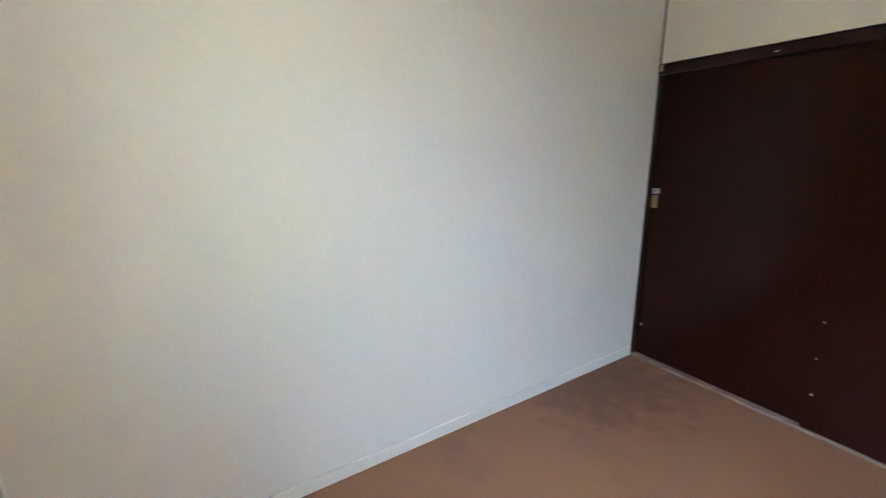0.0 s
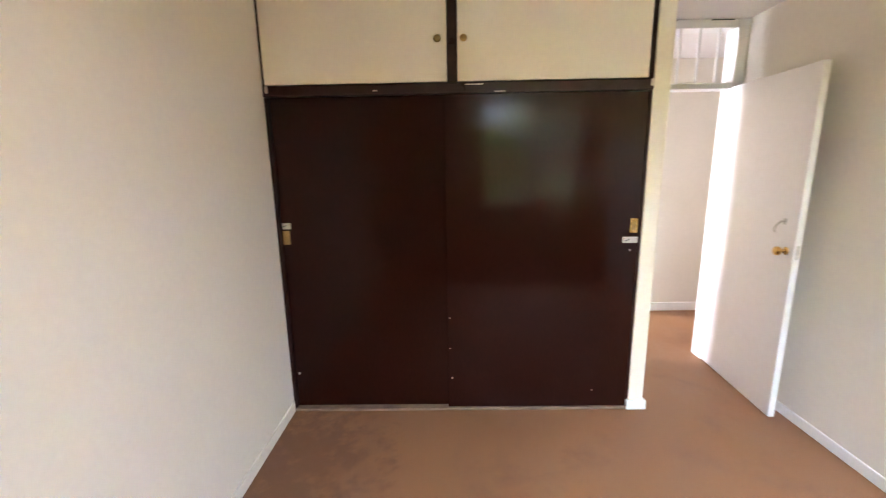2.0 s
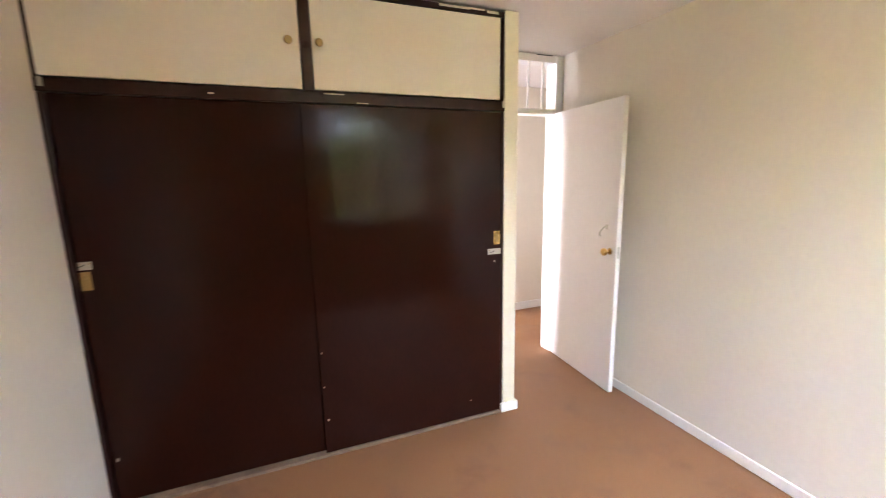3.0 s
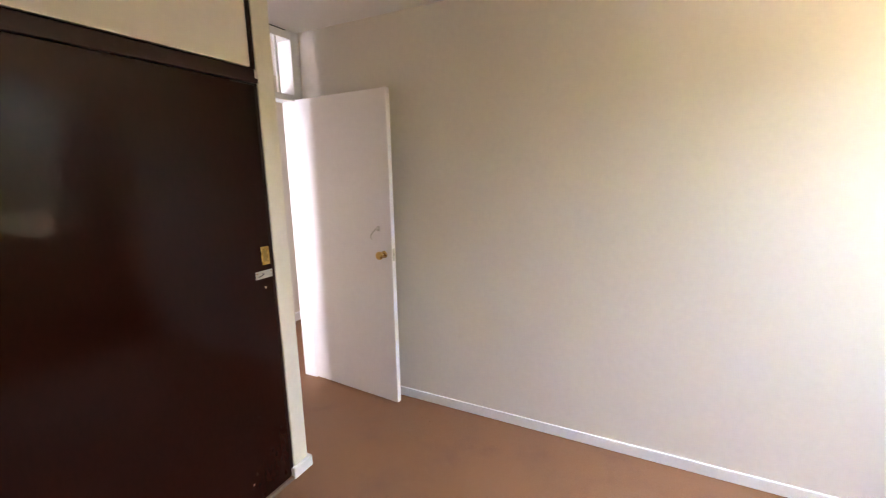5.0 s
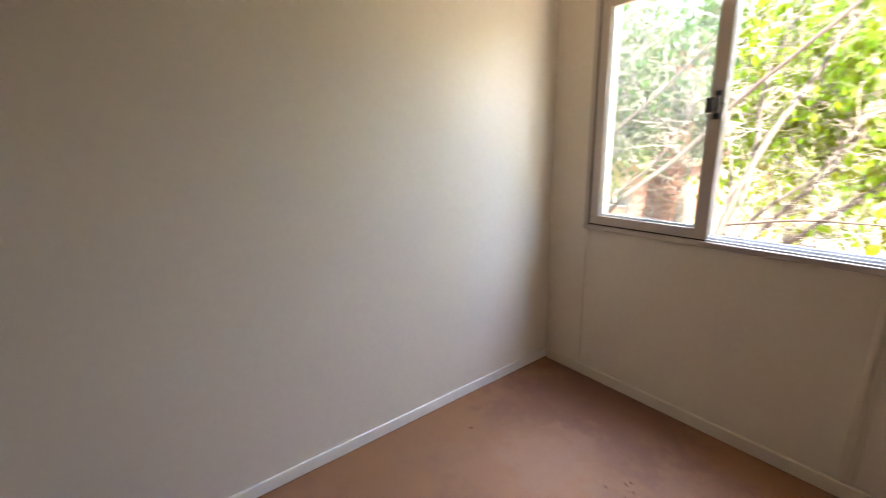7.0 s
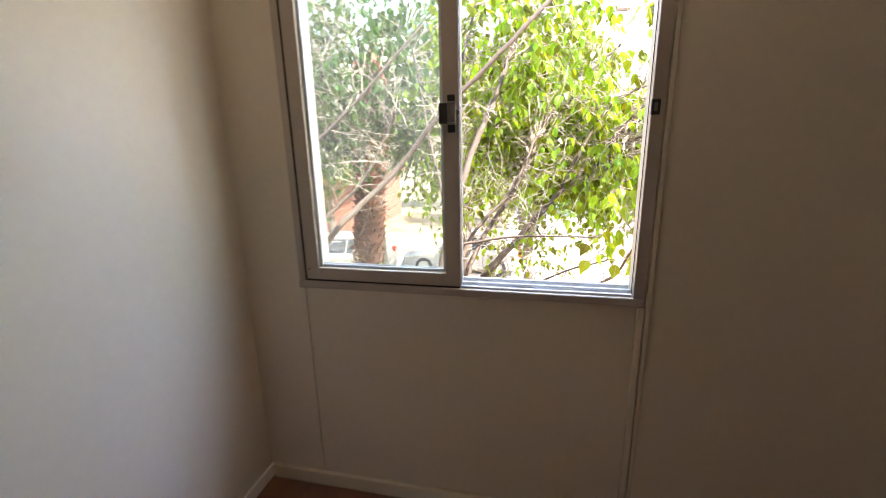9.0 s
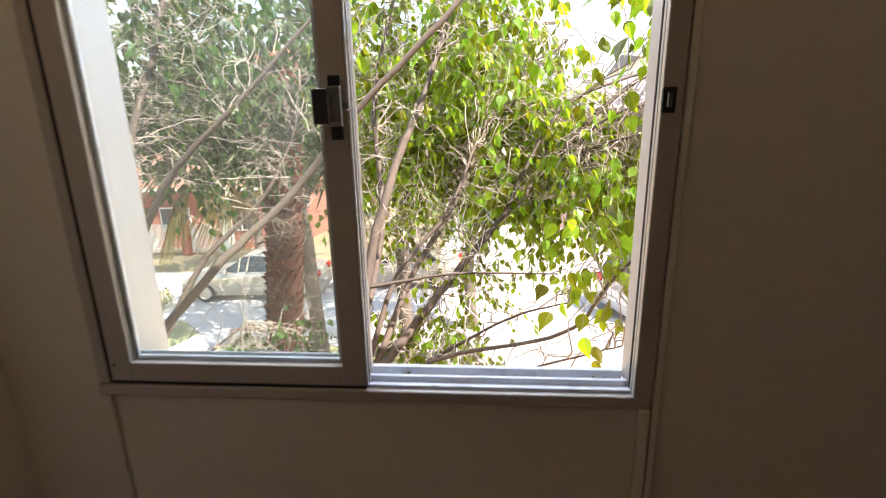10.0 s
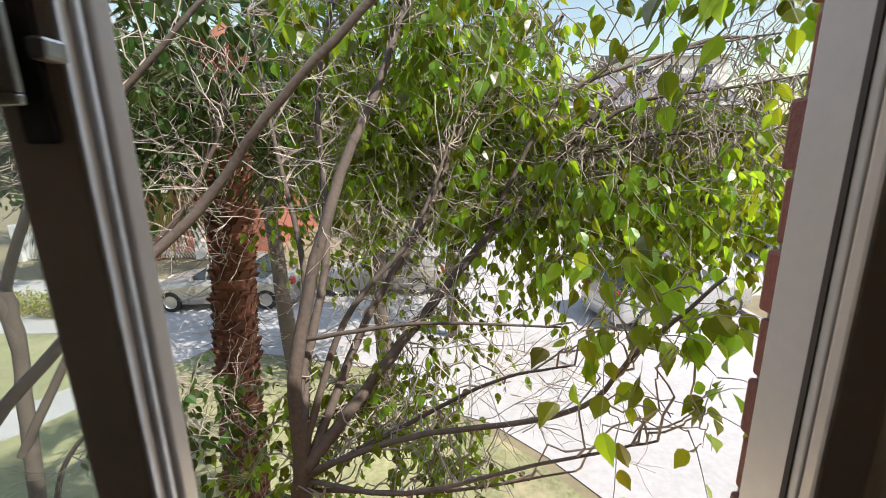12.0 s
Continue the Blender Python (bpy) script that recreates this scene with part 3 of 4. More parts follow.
# corridor doorway to the kitchen
structure("door_frame_kitchen", rounded(boxes((2.93, 2.97, 1.738, 1.862, 0, 2.08), (2.15, 2.19, 1.738, 1.862, 0, 2.08), (2.19, 2.93, 1.738, 1.862, 2.04, 2.08)), 0.004), M_WHITE, "white kitchen door frame", "door frame")
backs = structure("wall_tiled", boxes((2.6, 4.2, 3.185, 3.1985, 0, 2.3)), M_GROUT, "white tiled kitchen wall", "wall")
stove = thing("cooker", (3.3, 2.9, 0), "white enamel cooker against the tiled wall", "cooker")
part("body", rbox(3.0, 3.56, 2.62, 3.17, 0.02, 0.9, 0.01), M_ENAMEL, stove)
part("splashback", rbox(3.0, 3.56, 3.11, 3.165, 0.9, 1.0, 0.008), M_ENAMEL, stove)
for k in range(4):
    part("vent_slot", rbox(3.05, 3.5, 2.612, 2.622, 0.72 + 0.045 * k, 0.735 + 0.045 * k, 0.002), M_BLACK, stove)
part("dial", lathe(bmesh.new(), [(0, 0.02), (0.018, 0.018), (0.02, 0)], 16, Matrix.Translation((3.3, 2.62, 0.66)) @ knob_turn), M_RED, stove, "red dial")
part("foot", rbox(3.04, 3.52, 2.66, 3.13, 0.0, 0.02, 0.004), M_BLACK, stove)

# small marks on the floor and crumbs on the sill


def crumbs(name, place, n, spread, size, label, mat=M_DEBRIS):
    rng = random.Random(len(label) + n)
    bm = bmesh.new()
    for _ in range(n):
        c = Vector((rng.gauss(0, spread), rng.gauss(0, spread * 0.4), 0))
        a, s = rng.uniform(0, 6.28), size * rng.uniform(0.5, 1.2)
        d, e = Vector((math.cos(a), math.sin(a), 0.1)) * s, Vector((-math.sin(a), math.cos(a), 0.2)) * s * 0.5
        top = c + Vector((0, 0, s * 0.4))
        ring = [bm.verts.new(c + q) for q in (d, e, -d, -e)]
        ring = ring[:]
        t, u = bm.verts.new(top), bm.verts.new(c - Vector((0, 0, 0.0)))
        for i in range(4):
            bm.faces.new((ring[i], ring[(i + 1) % 4], t))
            bm.faces.new((ring[(i + 1) % 4], ring[i], u))
    lift = min(v.co.z for v in bm.verts)
    bmesh.ops.translate(bm, verts=bm.verts[:], vec=Vector(place) - Vector((0, 0, lift)))
    return tagged(new(name, mesh_of(name, bm, mat)), label, "debris")


rng = random.Random(9)
for _ in range(6):
    crumbs("dry_leaf", (2.03 + rng.gauss(0, 0.02), -3.275 + rng.gauss(0, 0.006), 1.013), 1, 0.001, rng.uniform(0.008, 0.016), "brown dry leaf bit in the window track")
for _ in range(3):
    crumbs("dry_leaf", (1.575 + rng.gauss(0, 0.01), -3.276 + rng.gauss(0, 0.005), 1.013), 1, 0.001, rng.uniform(0.008, 0.014), "crumpled brown dry leaf on the sill track")
crumbs("floor_crumb", (2.79, -2.29, 0.0), 1, 0.001, 0.016, "small dark crumb lying on the carpet")
for _ in range(10):
    crumbs("floor_crumb", (2.04 + rng.gauss(0, 0.08), -2.56 + rng.gauss(0, 0.07), 0.0), 1, 0.001, rng.uniform(0.006, 0.012), "tiny dark speck lying on the carpet")
for k in range(16):
    crumbs("floor_crumb", (1.35 + 0.1 * k + rng.gauss(0, 0.04), Y_WIN + 0.045 + abs(rng.gauss(0, 0.03)), 0.0), 1, 0.001, rng.uniform(0.005, 0.012), "bit of dark dirt along the skirting board")
for _ in range(2):
    crumbs("floor_crumb", (2.86 + rng.gauss(0, 0.02), -0.42 + rng.gauss(0, 0.05), 0.0), 1, 0.001, 0.009, "dark speck beside the skirting board")

# ---- outside: ground, lawn, drive ----
GZ = -2.9
M_GROUND = material("dry_ground", (0.24, 0.2, 0.12), 0.95, vary=0.25, grain=6, stain=0.4, bump=0.6, bump_scale=20)
M_CONC = material("pale_concrete", (0.44, 0.42, 0.41), 0.85, vary=0.16, grain=12, stain=0.6, bump=0.3, stain_colour=(0.33, 0.31, 0.295), stain_amount=0.5)
M_LAWN = material("patchy_lawn", (0.27, 0.265, 0.135), 0.95, vary=0.5, grain=14, stain=0.8, bump=0.8, bump_scale=90, stain_colour=(0.4, 0.34, 0.21), stain_amount=0.95)
M_BARK = material("grey_brown_bark", (0.125, 0.097, 0.078), 0.85, vary=0.3, grain=55, stain=6, bump=0.7, bump_scale=60)
M_TWIG = material("dry_twig", (0.5, 0.44, 0.37), 0.8, vary=0.3, grain=40, stain=5, bump=0.0, island=True)
M_TWIG2 = material("grey_twig", (0.36, 0.3, 0.25), 0.8, vary=0.3, grain=40, stain=5, bump=0.0, island=True)
M_LEAF = leafy("green_leaf", (0.1, 0.17, 0.016), (0.5, 0.63, 0.022), 0.45, 0.3, 0.65)
M_LEAF_BACK = leafy("far_leaf", (0.085, 0.145, 0.02), (0.34, 0.48, 0.035), 0.4, 0.5, 0.6)
# darker copy of the leaf green, shadowed foliage put into its colour
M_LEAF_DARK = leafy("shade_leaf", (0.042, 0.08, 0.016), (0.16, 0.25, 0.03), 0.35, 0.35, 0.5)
M_PALM = material("palm_boots", (0.25, 0.1, 0.06), 0.9, vary=0.45, grain=40, stain=6, bump=0.8, bump_scale=50, island=True)
M_FIBRE = material("palm_fibre", (0.46, 0.37, 0.29), 0.9, vary=0.3, grain=40, stain=4, bump=0.0, island=True)
M_FROND = leafy("palm_frond", (0.075, 0.1, 0.035), (0.2, 0.23, 0.05), 0.3, 0.4, 0.35)
M_FROND_DRY = leafy("dry_palm_frond", (0.36, 0.28, 0.12), (0.4, 0.3, 0.1), 0.3, 0.6, 0.3)

structure("ground", boxes((-400, 400, -900, 400, GZ - 0.5, GZ)), M_GROUND, "dry bare ground round the houses", "ground")


def slab(name, outline, height, mat, label, category):
    bm = bmesh.new()
    top = [bm.verts.new((x, y, GZ + height)) for x, y in outline]
    low = [bm.verts.new((x, y, GZ - 0.05)) for x, y in outline]
    bm.faces.new(top)
    for i in range(len(top)):
        j = (i + 1) % len(top)
        bm.faces.new((top[i], low[i], low[j], top[j]))
    return structure(name, bm, mat, label, category)


slab("road", [(60, -12.6), (60, -17.0), (3.5, -17.5), (2.6, -60), (-9, -60), (-8.2, -24), (-30, -24), (-30, -4.2), (-0.5, -4.2), (-0.1, -7.4), (0.5, -8.2), (1.3, -9.0), (2.9, -9.7), (3.3, -10.7), (5.5, -11.3), (7.5, -11.7), (9.0, -11.8), (10.0, -12.6)], 0.02, M_CONC, "sunlit pale concrete drive and parking court", "road")
slab("path", [(7.7, -11.85), (8.95, -11.95), (9.25, -10.7), (10.1, -9.2), (11.6, -7.6), (14.5, -6.0), (14.0, -5.2), (10.8, -6.9), (9.2, -8.6), (8.5, -10.1)], 0.026, M_CONC, "pale concrete footpath curving across the lawn", "pavement")
slab("lawn", [(0.0, -3.5), (0.05, -7.3), (0.65, -8.1), (1.45, -8.9), (3.0, -9.65), (3.4, -10.65), (5.5, -11.25), (7.75, -11.65), (8.55, -10.1), (9.25, -8.6), (10.85, -6.9), (14.0, -5.2), (30, -4.6), (30, -3.5)], 0.012, M_LAWN, "patchy lawn with bare dry spots", "lawn")
slab("lawn_far", [(9.0, -11.75), (9.2, -10.7), (10.05, -9.2), (11.55, -7.6), (14.5, -6.0), (30, -5.4), (30, -12.55), (10.05, -12.55)], 0.012, M_LAWN, "lawn between footpath and drive", "lawn")
slab("verge", [(-6.1, -13.2), (-30, -11.5), (-30, -17), (-6.0, -14.9)], 0.1, M_GROUND, "bare brown verge with a kerb", "verge")
structure("kerb", rounded(boxes((-6.12, -5.98, -15.0, -13.1, GZ, GZ + 0.14)), 0.015), M_CONC, "concrete kerb of the verge", "kerb")

# ---- plants ----


class Sticks:
    """Round tapering sticks, gathered into one mesh."""

    def __init__(self):
        self.v, self.f = [], []

    def add(self, pts, r0, r1, sides=5):
        base, n = len(self.v), len(pts)
        u = None
        for i, p in enumerate(pts):
            d = (pts[min(i + 1, n - 1)] - pts[max(i - 1, 0)])
            d = d.normalized() if d.length > 1e-6 else Vector((0, 0, 1))
            u = d.orthogonal().normalized() if u is None else (u - d * u.dot(d)).normalized()
            w = d.cross(u)
            r = r0 + (r1 - r0) * i / (n - 1)
            for k in range(sides):
                a = 2 * math.pi * k / sides
                self.v.append(p + (u * math.cos(a) + w * math.sin(a)) * r)
        for i in range(n - 1):
            for k in range(sides):
                j = (k + 1) % sides
                a = base + i * sides
                self.f.append((a + k, a + j, a + sides + j, a + sides + k))
        if sides > 7:
            self.v.append(pts[-1] + d * r1 * 1.2)
            tip = len(self.v) - 1
            a = base + (n - 1) * sides
            self.f += [(a + k, a + (k + 1) % sides, tip) for k in range(sides)]

    def mesh(self, name, mat, smooth=True):
        return raw_mesh(name, [tuple(p) for p in self.v], self.f, mat, smooth)


class Leaves:
    """Broad folded leaves with a drawn-out tip, gathered into one mesh; the plain shape is for leaves far off."""
    SHAPE = ((0, 0, 0), (-0.2, 0.08, 0.05), (-0.34, 0.28, 0.1), (-0.31, 0.52, 0.07), (-0.14, 0.78, 0.0), (0, 1.05, -0.12), (0.14, 0.78, 0.0), (0.31, 0.52, 0.07), (0.34, 0.28, 0.1), (0.2, 0.08, 0.05), (0, 0.28, 0.0), (0, 0.55, -0.01), (0, 0.8, -0.05))
    FACES = ((0, 1, 10), (1, 2, 10), (2, 3, 11, 10), (3, 4, 12, 11), (4, 5, 12), (5, 6, 12), (6, 7, 11, 12), (7, 8, 10, 11), (8, 9, 10), (9, 0, 10))
    PLAIN = ((0, 0, 0), (-0.25, 0.22, 0.05), (-0.27, 0.48, 0.07), (0, 1.0, -0.06), (0.27, 0.48, 0.07), (0.25, 0.22, 0.05), (0, 0.45, -0.02))
    PLAIN_FACES = ((0, 1, 6), (1, 2, 6), (2, 3, 6), (3, 4, 6), (4, 5, 6), (5, 0, 6))

    def __init__(self):
        self.v, self.f = [], []

    def add(self, p, along, face, size, plain=True):
        along = along.normalized()
        side = along.cross(face)
        side = side.normalized() if side.length > 1e-4 else along.orthogonal().normalized()
        up = side.cross(along)
        base = len(self.v)
        for x, y, z in self.PLAIN if plain else self.SHAPE:
            self.v.append(p + (side * x + along * y + up * z) * size)
        self.f += [tuple(base + i for i in t) for t in (self.PLAIN_FACES if plain else self.FACES)]

    def mesh(self, name, mat):
        return raw_mesh(name, [tuple(p) for p in self.v], self.f, mat)


def rand_dir(rng):
    while True:
        d = Vector((rng.uniform(-1, 1), rng.uniform(-1, 1), rng.uniform(-1, 1)))
        if 0.1 < d.length < 1:
            return d.normalized()


def bent(rng, a, b, n, wobble, sag=0.0):
    """A crooked line from a to b."""
    out, drift = [], Vector((0, 0, 0))
    for i in range(n + 1):
        t = i / n
        if 0 < i < n:
            drift = drift * 0.6 + rand_dir(rng) * wobble
        else:
            drift = drift * 0.3 if i else drift
        out.append(a.lerp(b, t) + drift * (1 if i else 0) + Vector((0, 0, -4 * sag * t * (1 - t))))
    return out


def smooth_path(rng, knots, per, wobble):
    out = []
    k = [Vector(q) for q in knots]
    for i in range(len(k) - 1):
        p0, p1, p2, p3 = k[max(i - 1, 0)], k[i], k[i + 1], k[min(i + 2, len(k) - 1)]
        for s in range(per):
            t = s / per
            out.append(0.5 * ((2 * p1) + (p2 - p0) * t + (2 * p0 - 5 * p1 + 4 * p2 - p3) * t * t + (3 * p1 - p0 - 3 * p2 + p3) * t ** 3) + rand_dir(rng) * wobble)
    out.append(k[-1])
    return out


def leaf_spray(rng, wood, leaves, start, way, length, count, size, droop=0.9):
    """A twig that droops, with leaves hanging along it."""
    end = start + way.normalized() * length + Vector((0, 0, -droop * length * 0.35))
    pts = bent(rng, start, end, 4, length * 0.03, -0.08 * length)
    wood.add(pts, 0.0022, 0.0008, 3)
    for i in range(count):
        t = (i + rng.uniform(0.2, 0.8)) / count
        j = min(int(t * 4), 3)
        p = pts[j].lerp(pts[j + 1], t * 4 - j)
        d = (rand_dir(rng) * 0.75 + Vector((0, 0, -droop * 1.4)) + way.normalized() * 0.2)
        q = p + d.normalized() * size * 0.3
        leaves.add(q, d, rand_dir(rng), size * rng.uniform(0.65, 1.2), False)


def twiggy(rng, wood, start, way, length, levels, radius):
    """Bare dry twigs that fork."""
    end = start + way.normalized() * length
    pts = bent(rng, start, end, 4, length * 0.05)
    wood.add(pts, radius, radius * 0.5, 3)
    if levels:
        for _ in range(rng.choice((2, 2, 3))):
            j = rng.randint(1, 4)
            twiggy(rng, wood, pts[j], way.normalized() + rand_dir(rng) * 0.9, length * rng.uniform(0.45, 0.75), levels - 1, radius * 0.6)


def broad_tree(name, seed, trunk, limbs, crowns, bare, label, leaf_mat=None):
    """trunk and limbs: (knots, thick, thin); crowns: (centre, radii, sprays, leaves each, leaf size); bare: (centre, radii, twigs, length)."""
    rng = random.Random(seed)
    tree = thing(name, trunk[0][0], label, "tree")
    st = Sticks()
    st.add(smooth_path(rng, trunk[0], 6, 0.008), trunk[1], trunk[2], 12)
    hang(new("trunk", st.mesh("trunk", M_BARK)), tree)
    joints = []
    for knots, thick, thin in limbs:
        st = Sticks()
        line = smooth_path(rng, knots, 7, thick * 0.16)
        st.add(line, thick, thin, 9)
        hang(new("limb", st.mesh("limb", M_BARK)), tree)
        joints += line[2:]
    wood, leaves, dry = Sticks(), Leaves(), Sticks()
    for centre, radii, sprays, per, size in crowns:
        c = Vector(centre)
        for _ in range(sprays):
            o = rand_dir(rng) * rng.uniform(0.25, 1.0) ** 0.5
            p = c + Vector((o.x * radii[0], o.y * radii[1], o.z * radii[2]))
            j = min(rng.sample(joints, min(len(joints), 30)), key=lambda q: (q - p).length)
            if (p - j).length < 0.55 or rng.random() < 0.2:
                wood.add(bent(rng, j, p, 8, (p - j).length * 0.09, -0.08 * (p - j).length), 0.0032 + 0.0013 * (p - j).length, 0.0016, 4)
            leaf_spray(rng, wood, leaves, p, rand_dir(rng) * 0.8 + (p - j).normalized() * 0.6, rng.uniform(2.2, 4.2) * size * per / 5 + 0.05, per, size)
    for centre, radii, twigs, length in bare:
        c = Vector(centre)
        for _ in range(twigs):
            o = rand_dir(rng) * rng.uniform(0.1, 1.0) ** 0.5
            p = c + Vector((o.x * radii[0], o.y * radii[1], o.z * radii[2]))
            twiggy(rng, dry, p, rand_dir(rng) + Vector((-0.5, 0.2, 0.1)), length * rng.uniform(0.6, 1.2), 2, 0.0028)
    tagged(hang(new("branchwork", wood.mesh("branchwork", M_TWIG2)), tree), "fine brown twigs", kind="stuff")
    if dry.f:
        tagged(hang(new("dry_brush", dry.mesh("dry_brush", M_TWIG)), tree), "bare pale dry twigs", kind="stuff")
    tagged(hang(new("crown", leaves.mesh("crown", leaf_mat or M_LEAF)), tree), "hanging pointed green leaves", kind="stuff")
    return tree


broad_tree(
    "tree", 5, ([(2.85, -4.7, GZ), (2.7, -4.5, -1.6), (2.52, -4.3, -0.3), (2.43, -4.22, 0.3), (2.41, -4.24, 0.62)], 0.075, 0.026),
    [([(2.42, -4.22, 0.45), (2.41, -4.25, 0.85), (2.27, -4.4, 1.44), (2.13, -4.6, 1.82), (1.95, -4.9, 2.4)], 0.03, 0.012),
     ([(2.39, -4.2, 0.42), (2.1, -4.4, 0.76), (1.69, -4.65, 1.21), (1.3, -4.9, 1.55), (0.7, -5.1, 1.9)], 0.026, 0.010),
     ([(2.39, -4.2, 0.40), (1.99, -4.1, 0.63), (1.49, -4.0, 0.80), (1.35, -3.9, 1.05), (1.22, -3.8, 1.28)], 0.012, 0.004),
     ([(2.39, -4.2, 0.32), (1.9, -4.05, 0.46), (1.48, -3.93, 0.654)], 0.009, 0.0025),
     ([(2.39, -4.2, 0.38), (2.05, -4.25, 0.55), (1.7, -4.2, 0.78), (1.45, -4.1, 0.9)], 0.012, 0.003),
     ([(2.39, -4.2, 0.36), (2.0, -4.0, 0.5), (1.6, -3.9, 0.7), (1.3, -3.85, 0.82)], 0.010, 0.003),
     ([(2.4, -4.22, 0.5), (2.25, -4.35, 0.95), (2.0, -4.5, 1.25), (1.85, -4.7, 1.6)], 0.016, 0.006),
     ([(2.4, -4.22, 0.55), (2.45, -4.5, 1.1), (2.6, -4.7, 1.6), (2.75, -4.9, 2.2)], 0.016, 0.006),
     ([(2.41, -4.28, 0.9), (1.95, -4.2, 1.0), (1.5, -4.1, 1.03)], 0.010, 0.003),
     ([(2.39, -4.2, 0.42), (2.2, -4.5, 0.9), (1.95, -4.7, 1.3), (1.75, -4.9, 1.75), (1.3, -5.1, 2.2)], 0.02, 0.008),
     ([(2.42, -4.25, 0.7), (2.35, -4.5, 1.2), (2.42, -4.8, 1.9), (2.3, -5.1, 2.6)], 0.02, 0.008),
     ([(1.7, -4.65, 1.2), (1.4, -4.75, 1.75), (0.95, -4.8, 1.95), (0.4, -4.9, 2.05)], 0.012, 0.004),
     ([(3.42, -3.92, 0.3), (3.36, -3.95, 0.64), (3.06, -4.1, 1.04), (2.72, -4.3, 1.39), (2.44, -4.3, 1.70), (2.0, -4.3, 2.1), (1.5, -4.4, 2.6)], 0.024, 0.011),
     ([(2.85, -4.7, -1.5), (3.2, -4.2, -0.5), (3.42, -3.92, 0.3)], 0.04, 0.026),
     ([(1.45, -4.8, 1.38), (1.3, -4.8, 1.62), (1.05, -4.82, 1.86), (0.75, -4.9, 2.02), (0.45, -5.0, 2.06)], 0.02, 0.006),
     ([(1.3, -4.8, 1.6), (1.05, -4.75, 1.76), (0.72, -4.7, 1.8), (0.35, -4.75, 1.86)], 0.011, 0.003),
     ([(1.38, -4.8, 1.48), (1.1, -4.72, 1.6), (0.8, -4.66, 1.63), (0.5, -4.7, 1.62)], 0.011, 0.003)],
    [((2.0, -5.2, 2.05), (0.75, 0.6, 0.75), 475, 8, 0.071), ((1.75, -4.95, 1.55), (0.5, 0.3, 0.4), 112, 7, 0.066), ((0.7, -4.9, 1.5), (0.6, 0.45, 0.36), 262, 7, 0.06), ((1.3, -5.1, 1.75), (0.45, 0.4, 0.25), 75, 7, 0.059), ((0.35, -4.7, 2.15), (0.35, 0.3, 0.25), 18, 6, 0.05), ((1.25, -4.75, 1.35), (0.55, 0.3, 0.25), 188, 7, 0.06),
     ((1.33, -3.9, 1.17), (0.2, 0.12, 0.13), 20, 4, 0.072), ((1.27, -3.87, 0.93), (0.16, 0.08, 0.13), 10, 3, 0.066), ((2.2, -4.5, 0.45), (0.4, 0.25, 0.25), 95, 7, 0.055), ((2.75, -4.5, 0.05), (0.3, 0.22, 0.35), 50, 7, 0.059), ((1.85, -4.2, 0.42), (0.25, 0.15, 0.12), 30, 6, 0.054), ((2.3, -5.0, 1.3), (0.5, 0.3, 0.4), 100, 7, 0.055),
     ((1.9, -4.6, 0.85), (0.3, 0.2, 0.16), 32, 7, 0.046), ((1.3, -4.15, 2.1), (0.5, 0.2, 0.2), 18, 6, 0.063), ((1.15, -4.1, 2.22), (0.42, 0.14, 0.2), 34, 5, 0.085)],
    [((0.95, -4.8, 1.75), (0.65, 0.3, 0.22), 55, 0.34), ((2.2, -4.7, 1.1), (0.4, 0.3, 0.5), 65, 0.3), ((1.7, -4.3, 0.75), (0.5, 0.2, 0.25), 44, 0.3), ((2.6, -4.7, 1.5), (0.4, 0.3, 0.45), 24, 0.3)],
    "broad-leaved tree with many crooked stems and drooping green leaves")

broad_tree(
    "tree", 11, ([(4.25, -4.6, GZ), (4.0, -4.5, -1.4), (3.89, -4.5, -0.12), (3.88, -4.6, 0.7), (3.875, -4.6, 1.05)], 0.038, 0.027),
    [([(3.88, -4.6, 0.7), (3.87, -4.6, 1.4), (3.64, -4.8, 2.3), (3.5, -4.9, 3.1)], 0.027, 0.011),
     ([(3.87, -4.6, 1.0), (3.5, -4.5, 1.45), (3.07, -4.5, 1.82), (2.6, -4.6, 2.3)], 0.022, 0.008),
     ([(3.88, -4.6, 0.8), (4.1, -4.7, 1.6), (4.2, -4.8, 2.6)], 0.026, 0.012),
     ([(3.9, -4.55, -0.3), (3.6, -4.45, 0.25), (3.2, -4.5, 0.6)], 0.016, 0.005),
     ([(3.89, -4.5, 0.2), (3.55, -4.7, 0.9), (3.2, -4.9, 1.3), (2.95, -5.0, 1.8)], 0.022, 0.008)],
    [((3.6, -5.2, 2.25), (0.95, 0.6, 0.7), 240, 8, 0.07), ((3.5, -5.3, 1.7), (0.7, 0.3, 0.3), 60, 7, 0.065), ((3.05, -4.45, 0.5), (0.3, 0.2, 0.16), 34, 6, 0.055), ((3.9, -5.2, 1.6), (0.5, 0.4, 0.3), 60, 7, 0.06), ((4.5, -5.5, 1.95), (0.7, 0.4, 0.55), 105, 7, 0.075)],
    [((3.4, -4.8, 1.3), (0.6, 0.35, 0.6), 26, 0.3), ((3.2, -4.5, 0.3), (0.5, 0.2, 0.3), 34, 0.28), ((3.6, -4.7, 1.9), (0.6, 0.3, 0.4), 30, 0.3)],
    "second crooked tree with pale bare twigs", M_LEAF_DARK)


